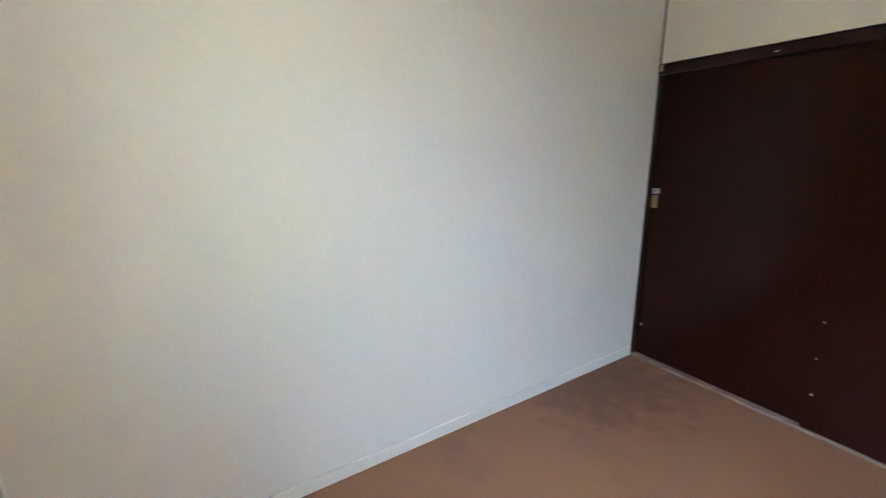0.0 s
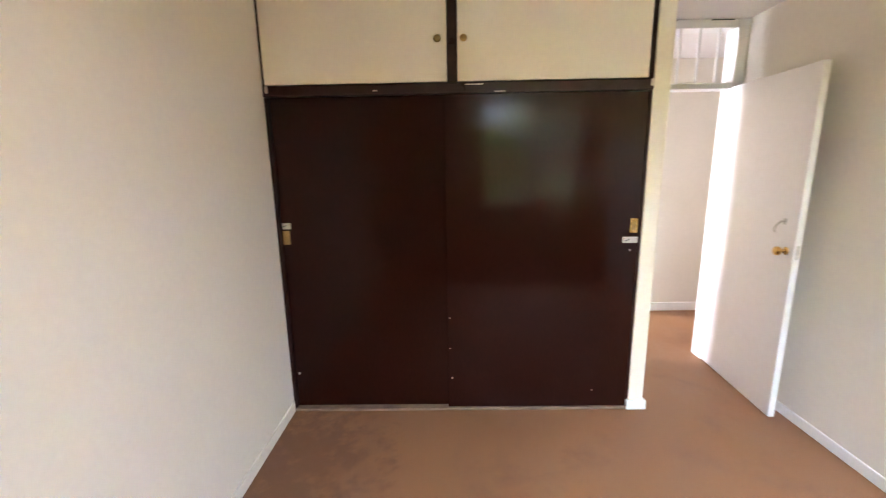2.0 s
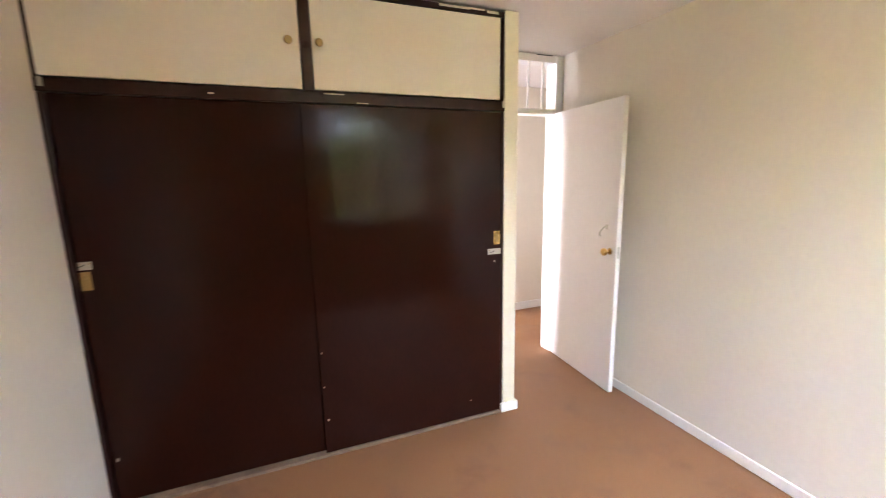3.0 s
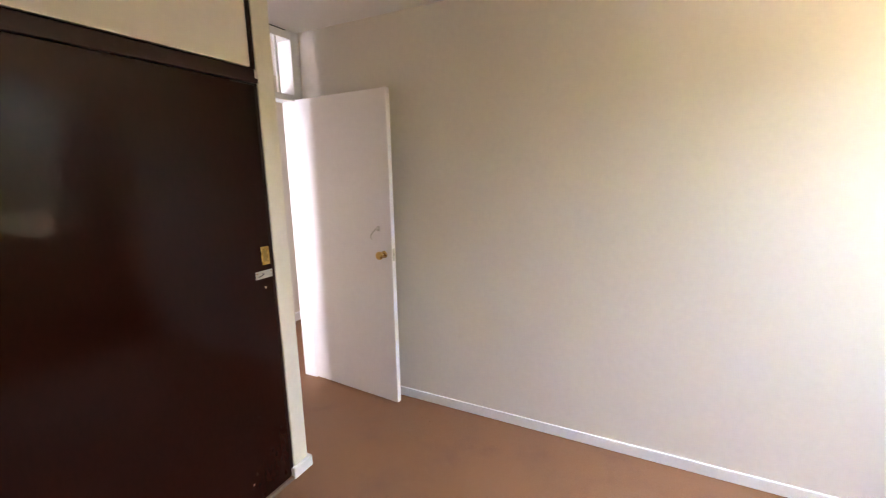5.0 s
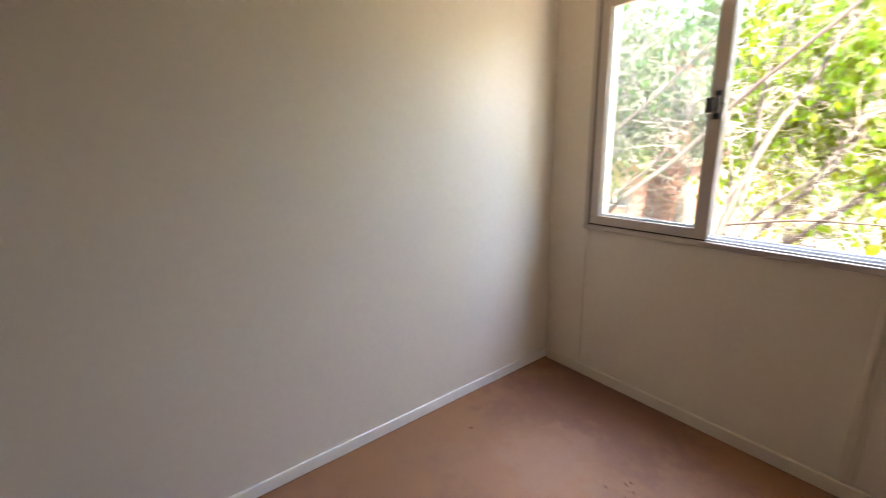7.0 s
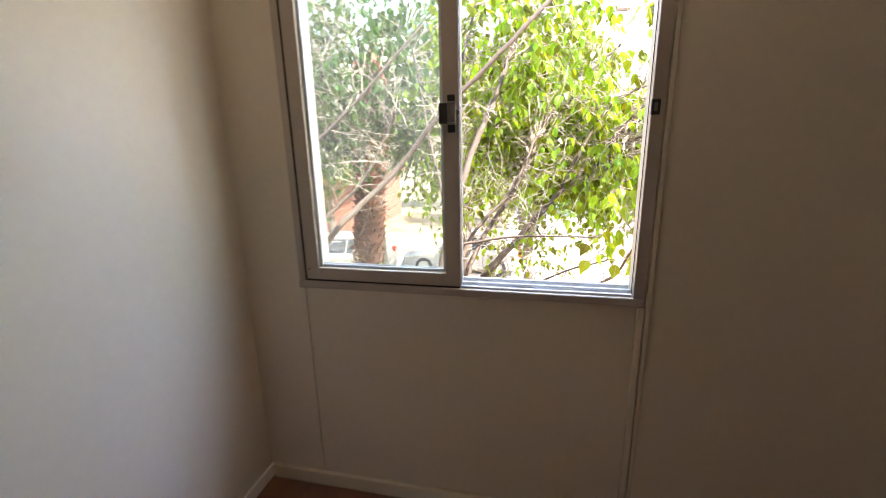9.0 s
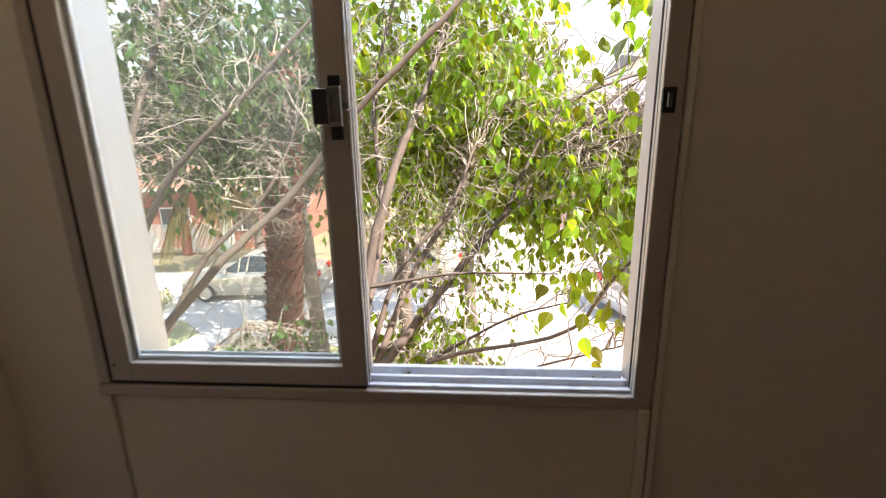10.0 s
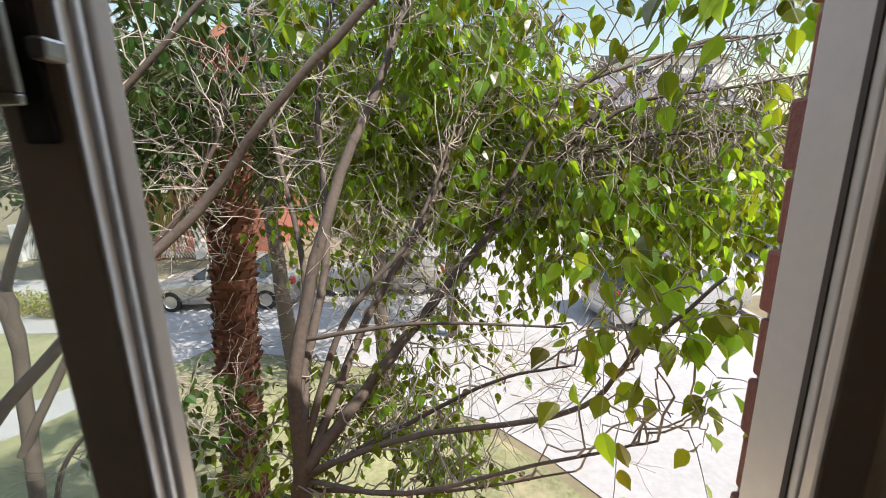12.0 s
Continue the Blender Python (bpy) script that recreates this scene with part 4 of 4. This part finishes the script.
def far_tree(seed, base, height, crown, count, size, label, mat=None, open_below=0.35):
    """A full tree farther off: forked trunk and a crown of leaf clumps with gaps."""
    rng = random.Random(seed)
    x, y = base
    tree = thing("tree", (x, y, GZ), label, "tree")
    st = Sticks()
    top = Vector((x + rng.uniform(-0.3, 0.3), y, GZ + height * 0.55))
    st.add(smooth_path(rng, [(x, y, GZ), (x + 0.1, y, GZ + height * 0.25), top], 5, 0.02), height * 0.022, height * 0.014, 9)
    hang(new("trunk", st.mesh("trunk", M_BARK)), tree)
    leaves, wood = Leaves(), Sticks()
    clumps = []
    for _ in range(int(26 + height * 3)):
        o = rand_dir(rng) * rng.uniform(0.3, 1.0) ** 0.6
        c = Vector((x + o.x * crown[0], y + o.y * crown[1], GZ + height * (0.62 + open_below * 0.1) + o.z * crown[2]))
        wood.add(bent(rng, top.lerp(Vector((x, y, GZ + height * 0.4)), rng.random()), c, 5, 0.1, -0.2), height * 0.006, 0.01, 4)
        clumps.append((c, rng.uniform(0.4, 0.9)))
    for _ in range(count):
        c, r = rng.choice(clumps)
        p = c + rand_dir(rng) * r * rng.random() ** 0.4
        leaves.add(p, rand_dir(rng) + Vector((0, 0, -0.8)), rand_dir(rng), size * rng.uniform(0.6, 1.3))
    tagged(hang(new("branchwork", wood.mesh("branchwork", M_BARK)), tree), kind="stuff")
    tagged(hang(new("crown", leaves.mesh("crown", mat or M_LEAF_BACK)), tree), kind="stuff")
    return tree


far_tree(21, (1.9, -12.4), 7.4, (2.2, 1.6, 2.1), 5200, 0.15, "leafy green street tree beyond the palm")
far_tree(29, (3.1, -9.7), 7.4, (1.7, 1.2, 1.5), 4600, 0.12, "dense green tree between lawn and drive")
far_tree(22, (5.4, -10.9), 8.4, (2.3, 1.6, 1.6), 5200, 0.14, "dense green tree behind the palm", M_LEAF_DARK)
far_tree(23, (10.2, -17.5), 8.5, (3.2, 2.2, 2.8), 5000, 0.19, "wide green tree beyond the drive")
far_tree(24, (16.5, -17.0), 9.0, (3.4, 2.4, 3.0), 4600, 0.2, "tall green tree by the neighbouring house", M_LEAF_DARK)
far_tree(25, (2.5, -24.0), 9.5, (3.6, 2.4, 3.2), 4600, 0.22, "tall street tree at the end of the drive")
far_tree(26, (-14.0, -30.0), 7.5, (4.0, 2.5, 2.4), 3600, 0.24, "far green garden tree")
far_tree(27, (24.0, -24.0), 10.0, (4.5, 3.0, 3.4), 4000, 0.26, "large green tree behind the brick house")
far_tree(28, (8.0, -31.0), 11.0, (5.0, 3.0, 3.6), 4200, 0.27, "large tree far behind the drive")


def fan_palm(seed, knots, radius):
    rng = random.Random(seed)
    tree = thing("palm_tree", knots[0], "fan palm with a shaggy red-brown trunk and hanging dry fronds", "palm tree")
    line = smooth_path(rng, knots, 10, 0.0)
    st = Sticks()
    st.add(line, radius * 0.9, radius * 0.86, 16)
    hang(new("trunk", st.mesh("trunk", M_PALM)), tree)
    v, f = [], []
    fib = Sticks()
    total = len(line) - 1
    rows = 74
    for i in range(rows):
        t = i / rows * total
        j = min(int(t), total - 1)
        c = line[j].lerp(line[j + 1], t - j)
        for k in range(11):
            a = 2 * math.pi * (k + 0.5 * (i % 2) + rng.uniform(-0.12, 0.12)) / 11
            d, s = Vector((math.cos(a), math.sin(a), 0)), Vector((-math.sin(a), math.cos(a), 0))
            w, h, out = radius * 0.28 * rng.uniform(0.7, 1.1), rng.uniform(0.05, 0.09), rng.uniform(0.02, 0.065)
            b = len(v)
            p = c + d * radius * 0.84
            v += [p - s * w, p + s * w, p + d * out + s * w * 0.7 + Vector((0, 0, h)), p + d * out - s * w * 0.7 + Vector((0, 0, h)), p - s * w * 0.8 + Vector((0, 0, h * 0.9)), p + s * w * 0.8 + Vector((0, 0, h * 0.9))]
            f += [(b, b + 1, b + 2, b + 3), (b + 3, b + 2, b + 5, b + 4), (b, b + 3, b + 4), (b + 1, b + 5, b + 2)]
            if rng.random() < 0.55:
                q = p + d * out + Vector((0, 0, h))
                e = q + d * rng.uniform(0.08, 0.26) + s * rng.uniform(-0.22, 0.22) + Vector((0, 0, rng.uniform(-0.22, 0.12)))
                fib.add(bent(rng, q, e, 4, 0.02, 0.03), 0.0035, 0.0015, 3)
    tagged(hang(new("bark_sheath", raw_mesh("bark_sheath", [tuple(p) for p in v], f, M_PALM)), tree), "ragged red-brown leaf bases", kind="stuff")
    tagged(hang(new("fibre", fib.mesh("fibre", M_FIBRE)), tree), "pale trailing fibres", kind="stuff")
    top = line[-1]
    for n in range(27):
        a = 2.4 * n + rng.uniform(-0.3, 0.3)
        rise = 1.0 - 1.6 * n / 26
        d = Vector((math.cos(a), math.sin(a), rise)).normalized()
        base = top + Vector((math.cos(a), math.sin(a), 0)) * radius * 0.7 + Vector((0, 0, -0.6 * n / 26 + rng.uniform(-0.1, 0.1)))
        stalk = rng.uniform(0.5, 0.85)
        tip = base + d * stalk + Vector((0, 0, -0.12))
        st = Sticks()
        st.add(bent(rng, base, tip, 4, 0.01, -0.03), 0.016, 0.008, 5)
        dry = n > 23
        frond = hang(new("frond", st.mesh("frond", M_FROND_DRY if dry else M_FROND)), tree)
        ax = (d + Vector((0, 0, -0.35 if not dry else -1.3))).normalized()
        side = ax.cross(Vector((0, 0, 1))).normalized()
        nor = side.cross(ax).normalized()
        v, f = [], []
        blades = 26
        for b in range(blades):
            w = (b / (blades - 1) - 0.5) * radians(235 if not dry else 110)
            way = (ax * math.cos(w) + side * math.sin(w)).normalized()
            ln = rng.uniform(0.55, 0.8) * (0.75 + 0.25 * math.cos(w))
            cr = way.cross(nor).normalized() * 0.018
            fold = nor * 0.012
            m1 = tip + way * ln * 0.55
            end = tip + way * ln + Vector((0, 0, -0.22 * ln))
            k = len(v)
            v += [tip, m1 - cr + fold, m1, m1 + cr + fold, end]
            f += [(k, k + 1, k + 2), (k, k + 2, k + 3), (k + 1, k + 4, k + 2), (k + 2, k + 4, k + 3)]
        blade = new("blade_fan", raw_mesh("blade_fan", [tuple(p) for p in v], f, M_FROND_DRY if dry else M_FROND))
        blade.parent = frond
        tagged(blade, kind="stuff")
    return tree


fan_palm(3, [(3.95, -6.3, GZ), (3.93, -6.3, -1.2), (3.76, -6.3, 0.9), (3.63, -6.3, 2.4)], 0.19)


def shrub(name, seed, centre, radii, count, size, label, mat):
    rng = random.Random(seed)
    leaves, wood = Leaves(), Sticks()
    ob = thing(name, (centre[0], centre[1], GZ), label, "bush")
    c = Vector(centre)
    for _ in range(24):
        o = rand_dir(rng)
        wood.add(bent(rng, Vector((c.x + o.x * 0.2, c.y + o.y * 0.2, GZ)), c + Vector((o.x * radii[0], o.y * radii[1], abs(o.z) * radii[2])), 4, 0.03), 0.012, 0.004, 4)
    for _ in range(count):
        o = rand_dir(rng) * rng.random() ** 0.35
        bump = 1 + 0.25 * math.sin(o.x * 9 + seed) * math.cos(o.y * 7)
        leaves.add(c + Vector((o.x * radii[0] * bump, o.y * radii[1] * bump, o.z * radii[2] * bump)), rand_dir(rng) + Vector((0, 0, 0.3)), rand_dir(rng), size * rng.uniform(0.6, 1.3))
    tagged(hang(new("branchwork", wood.mesh("branchwork", M_BARK)), ob), kind="stuff")
    tagged(hang(new("foliage", leaves.mesh("foliage", mat)), ob), kind="stuff")


M_HEDGE = leafy("yellow_hedge_leaf", (0.3, 0.3, 0.03), (0.45, 0.42, 0.05), 0.3, 0.5, 0.35)
for k in range(4):
    shrub("hedge_bush", 40 + k, (11.6 + 1.1 * k, -13.4 - 0.2 * k, GZ + 0.35), (0.65, 0.5, 0.4), 900, 0.07, "yellow-green clipped bush beside the drive", M_HEDGE)
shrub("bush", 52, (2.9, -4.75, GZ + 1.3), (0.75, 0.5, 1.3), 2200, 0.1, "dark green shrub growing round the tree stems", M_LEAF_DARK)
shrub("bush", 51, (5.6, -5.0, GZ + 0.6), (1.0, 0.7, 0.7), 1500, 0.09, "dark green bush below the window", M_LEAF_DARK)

# ---- vehicles ----
M_TYRE = material("tyre_rubber", (0.02, 0.02, 0.021), 0.8, vary=0.2, grain=60)
M_CARGLASS = material("dark_car_glass", (0.03, 0.035, 0.04), 0.08, vary=0.1, bump=0.0, gloss=0.8)
M_LAMP = material("tail_lamp_red", (0.45, 0.02, 0.02), 0.2, vary=0.1, bump=0.0)
M_HEADLAMP = material("head_lamp_clear", (0.7, 0.72, 0.74), 0.12, vary=0.05, bump=0.0)


def loft(bm, sections):
    rings = [[bm.verts.new(p) for p in s] for s in sections]
    for a, b in zip(rings, rings[1:]):
        for k in range(len(a) - 1):
            bm.faces.new((a[k], a[k + 1], b[k + 1], b[k]))
    bm.faces.new(rings[0])
    bm.faces.new(rings[-1][::-1])
    return bm


def car(label, paint, m, length=4.3, width=1.75, height=1.48, boot=True):
    """A parked car, nose towards +x, on wheels that touch the ground."""
    ob = thing("car", (0, 0, 0), label, "car", "parked cars")
    L, Wd, H = length / 2, width / 2, height
    bonnet, belt = 0.62 * H, 0.66 * H
    xs = [(-L, 0.45 * H, 0.85), (-L + 0.12, belt * 0.98, 0.96), (-L + 0.75, belt, 1.0), (-0.2, belt, 1.0), (L - 1.35, belt * 0.99, 1.0), (L - 0.5, bonnet * 0.93, 0.97), (L - 0.1, bonnet * 0.8, 0.9), (L, 0.42 * H, 0.8)]
    bm = bmesh.new()
    secs = []
    for x, top, wide in xs:
        w = Wd * wide
        secs.append([(x, -w * 0.93, 0.2), (x, -w, 0.38), (x, -w, top * 0.82), (x, -w * 0.93, top), (x, w * 0.93, top), (x, w, top * 0.82), (x, w, 0.38), (x, w * 0.93, 0.2), (x, -w * 0.93, 0.2)])
    loft(bm, secs)
    rounded(bm, 0.02, 2)
    body = part("body", bm, paint, ob, "", True)
    rear = -L + (0.75 if boot else 0.12)
    cab = [(rear, belt - 0.01, 0.98), (rear + 0.45 if boot else rear + 0.25, H * 0.96, 0.82), (-0.1, H, 0.82), (L - 2.1, H * 0.97, 0.82), (L - 1.3, belt - 0.02, 0.97)]
    bm = bmesh.new()
    secs = []
    for x, top, wide in cab:
        w = Wd * 0.93
        secs.append([(x, -w, belt - 0.04), (x, -w * wide * 0.99, top - 0.05 if top > belt + 0.1 else top), (x, -w * wide * 0.9, top), (x, w * wide * 0.9, top), (x, w * wide * 0.99, top - 0.05 if top > belt + 0.1 else top), (x, w, belt - 0.04), (x, -w, belt - 0.04)])
    loft(bm, secs)
    part("cabin_glass", bm, M_CARGLASS, body, "dark tinted glass", False)
    bm = bmesh.new()
    rx0, rx1 = cab[1][0] - 0.05, cab[3][0] + 0.05
    rounded(box(bm, rx0, rx1, -Wd * 0.72, Wd * 0.72, H * 0.955, H * 1.005), 0.02)
    part("roof", bm, paint, body, "", True)
    for s in (-1, 1):
        for x in (cab[1][0] + 0.12, -0.05, cab[3][0] + 0.12):
            part("pillar", tube(bmesh.new(), [(x + 0.08, s * Wd * 0.945, belt - 0.03), (x, s * Wd * 0.775, H * 0.965)], 0.028, 6), paint, body)
        part("tail_light", rbox(-L - 0.01, -L + 0.14, s * Wd * 0.72 - 0.13, s * Wd * 0.72 + 0.13, 0.5 * H, 0.62 * H, 0.01), M_LAMP, body, "red tail light")
        part("headlight", rbox(L - 0.22, L - 0.02, s * Wd * 0.66 - 0.16, s * Wd * 0.66 + 0.16, 0.42 * H, 0.5 * H, 0.015), M_HEADLAMP, body)
        part("wing_mirror", rbox(L - 1.6, L - 1.48, s * (Wd + 0.07) - 0.08, s * (Wd + 0.07) + 0.08, belt, belt + 0.12, 0.02), paint, body)
        for x in (-L + 0.8, L - 0.82):
            turn = Matrix.Translation((x, s * (Wd - 0.1), 0.31)) @ Matrix.Rotation(radians(-90 * s), 4, "X")
            wheel = part("wheel", lathe(bmesh.new(), [(0.19, -0.1), (0.29, -0.1), (0.31, -0.07), (0.31, 0.09), (0.29, 0.115), (0.2, 0.115)], 24, turn), M_TYRE, ob, "black tyre")
            part("rim", lathe(bmesh.new(), [(0.2, 0.112), (0.18, 0.09), (0.06, 0.1), (0, 0.105)], 14, turn), M_STEEL, wheel)
    for x, h in ((-L - 0.02, 0.36), (L - 0.06, 0.34)):
        part("bumper", rbox(x, x + 0.1, -Wd * 0.82, Wd * 0.82, h - 0.1, h + 0.1, 0.03), paint, body)
    part("number_plate", rbox(-L - 0.026, -L - 0.018, -0.24, 0.24, 0.44, 0.54, 0.003), M_ENAMEL, body)
    ob.matrix_basis = m
    return ob


M_SILVER = material("silver_car_paint", (0.5, 0.5, 0.5), 0.28, 0.6, vary=0.05, grain=300, stain=2, bump=0.0)
M_CHAMPAGNE = material("champagne_car_paint", (0.45, 0.42, 0.38), 0.3, 0.5, vary=0.05, grain=300, stain=2, bump=0.0)
M_WHITECAR = material("white_car_paint", (0.75, 0.75, 0.76), 0.25, 0.0, vary=0.03, bump=0.0)
M_DARKCAR = material("charcoal_car_paint", (0.035, 0.038, 0.042), 0.25, 0.2, vary=0.05, bump=0.0)
CZ = GZ + 0.02
car("silver people carrier parked on the drive", M_SILVER, pose(-4.0, -14.0, CZ, 0, 0, 197), 4.4, 1.8, 1.66, False)
car("champagne-coloured saloon parked beside the hedge", M_CHAMPAGNE, pose(9.0, -15.0, CZ, 0, 0, 4), 4.4, 1.72, 1.45, True)
car("white hatchback with red tail lights parked far off", M_WHITECAR, pose(-6.2, -22.4, CZ, 0, 0, -70), 4.1, 1.72, 1.5, False)
car("charcoal off-road car parked far off", M_DARKCAR, pose(-9.0, -22.6, CZ, 0, 0, 100), 4.5, 1.85, 1.75, False)
car("silver saloon parked at the far end of the court", M_SILVER, pose(-11.6, -21.4, CZ, 0, 0, 95), 4.3, 1.75, 1.5, True)
car("grey saloon parked in the tree's shade", M_CHAMPAGNE, pose(4.4, -16.2, CZ, 0, 0, 2), 4.2, 1.7, 1.42, True)

# ---- neighbouring houses, pole, fence ----
M_HBRICK = material("house_brick", (0.36, 0.13, 0.09), 0.85, vary=0.25, grain=9, stain=2, bump=0.4)
M_HROOF = material("grey_roof_sheet", (0.17, 0.16, 0.18), 0.6, vary=0.12, grain=5, stain=1, bump=0.3)
M_HTILE = material("clay_roof_tile", (0.33, 0.15, 0.1), 0.8, vary=0.2, grain=8, stain=1.5, bump=0.4)
M_HPALE = material("mauve_render", (0.26, 0.18, 0.165), 0.85, vary=0.1, grain=6, stain=1, bump=0.2)
M_HWHITE = material("white_render", (0.7, 0.69, 0.67), 0.8, vary=0.05, grain=6, stain=1, bump=0.2)


def house(label, x0, x1, y0, y1, eave, ridge, wall_mat, roof_mat, windows):
    ob = thing("house", ((x0 + x1) / 2, (y0 + y1) / 2, GZ), label, "house")
    part("wall", boxes((x0, x1, y0, y1, GZ, eave)), wall_mat, ob)
    ym, o = (y0 + y1) / 2, 0.45
    bm = bmesh.new()
    a = [bm.verts.new(p) for p in ((x0 - o, y0 - o, eave - 0.1), (x1 + o, y0 - o, eave - 0.1), (x1 + o, y1 + o, eave - 0.1), (x0 - o, y1 + o, eave - 0.1), (x0 - o, ym, ridge), (x1 + o, ym, ridge))]
    for q in ((0, 1, 5, 4), (2, 3, 4, 5), (0, 4, 3), (1, 2, 5), (0, 3, 2, 1)):
        bm.faces.new([a[i] for i in q])
    part("roof", bm, roof_mat, ob)
    part("gutter", rbox(x0 - o, x1 + o, y1 + o, y1 + o + 0.12, eave - 0.16, eave - 0.04, 0.03), M_HWHITE, ob)
    for wx, wz, ww, wh in windows:
        w = part("window", boxes((wx - ww / 2, wx + ww / 2, y1 + 0.004, y1 + 0.06, wz - wh / 2, wz + wh / 2)), M_HWHITE, ob, "white framed window")
        for s in (-1, 1):
            part("pane", boxes((wx + s * ww / 4 - ww / 4 + 0.06, wx + s * ww / 4 + ww / 4 - 0.06, y1 + 0.06, y1 + 0.075, wz - wh / 2 + 0.08, wz + wh / 2 - 0.08)), M_CARGLASS, w)
    return ob


house("two-storey house with a grey sheet roof and brown-mauve walls", -13.5, -2.4, -36, -27, 4.0, 6.3, M_HPALE, M_HROOF, [(-4.2, 2.4, 1.5, 1.3), (-7.0, 2.4, 1.8, 1.3), (-10, 2.4, 1.5, 1.3), (-5, -1.2, 1.6, 1.4), (-9, -1.2, 1.6, 1.4)])
house("low red brick house with a clay tile roof", 11.0, 20.5, -29, -22, 0.2, 2.2, M_HBRICK, M_HTILE, [(13.5, -1.4, 1.4, 1.2), (17, -1.4, 1.6, 1.2)])
house("distant white apartment block", -34, -20, -75, -62, 13.6, 15.2, M_HWHITE, M_HROOF, [(-31, 11.8, 2, 1.4), (-27, 11.8, 2, 1.4), (-23, 11.8, 2, 1.4), (-31, 8.6, 2, 1.4), (-27, 8.6, 2, 1.4), (-23, 8.6, 2, 1.4)])
house("distant pale house behind the trees", 22, 40, -60, -48, 4.5, 7.5, M_HWHITE, M_HTILE, [(26, 1.5, 2, 1.4), (32, 1.5, 2, 1.4)])
pole = thing("utility_pole", (-0.95, -22, GZ), "pale concrete utility pole beside the drive", "pole")
part("shaft", tube(bmesh.new(), [(-0.95, -22, GZ), (-0.95, -22, 2.0), (-0.95, -22, 7.5)], [0.19, 0.17, 0.13], 12), M_CONC, pole, "", True)
part("crossarm", rbox(-1.75, -0.15, -22.05, -21.95, 6.9, 7.02, 0.02), M_BARK, pole)
fence = thing("garden_fence", (17.5, -20.5, GZ), "white lattice fence panels between brick piers", "fence")
for k in range(5):
    part("pier", rbox(13.2 + 2.1 * k, 13.55 + 2.1 * k, -20.7, -20.3, GZ, GZ + 1.7, 0.02), M_HBRICK if k % 2 else M_HWHITE, fence)
for k in range(4):
    for s in range(12):
        x = 13.6 + 2.1 * k + s * 0.14
        part("slat", tube(bmesh.new(), [(x, -20.5, GZ + 0.1), (min(x + 0.75, 15.25 + 2.1 * k), -20.5, GZ + 1.5)], 0.02, 4), M_HWHITE, fence)
        part("slat", tube(bmesh.new(), [(min(x + 0.75, 15.25 + 2.1 * k), -20.47, GZ + 0.1), (x, -20.47, GZ + 1.5)], 0.02, 4), M_HWHITE, fence)

# ---- pieces of walls, last: bricks of the pier, kitchen tiles ----
BRICK = mesh_of("brick", rounded(boxes((-0.11, 0.11, -0.05, 0.05, -0.039, 0.039)), 0.005, 2), M_BRICK)
rng = random.Random(77)
for row in range(16):
    for col in range(2):
        b = new("brick", BRICK)
        b.parent = pier
        b.matrix_basis = pose(1.329 - 0.228 * col + (0.006 if row % 2 else 0.0) + rng.uniform(-0.003, 0.003), -3.345 + rng.uniform(-0.002, 0.002), 0.975 + 0.086 * row, 0, rng.uniform(-0.6, 0.6), rng.uniform(-0.6, 0.6))
TILE = mesh_of("tile", rounded(boxes((-0.098, 0.098, -0.004, 0.004, -0.098, 0.098)), 0.002, 1), M_TILE)
for row in range(11):
    for col in range(7):
        t = new("tile", TILE)
        t.parent = backs
        t.matrix_basis = pose(2.75 + 0.2 * col + (0.1 if row % 2 else 0), 3.182, 0.1 + 0.2 * row)
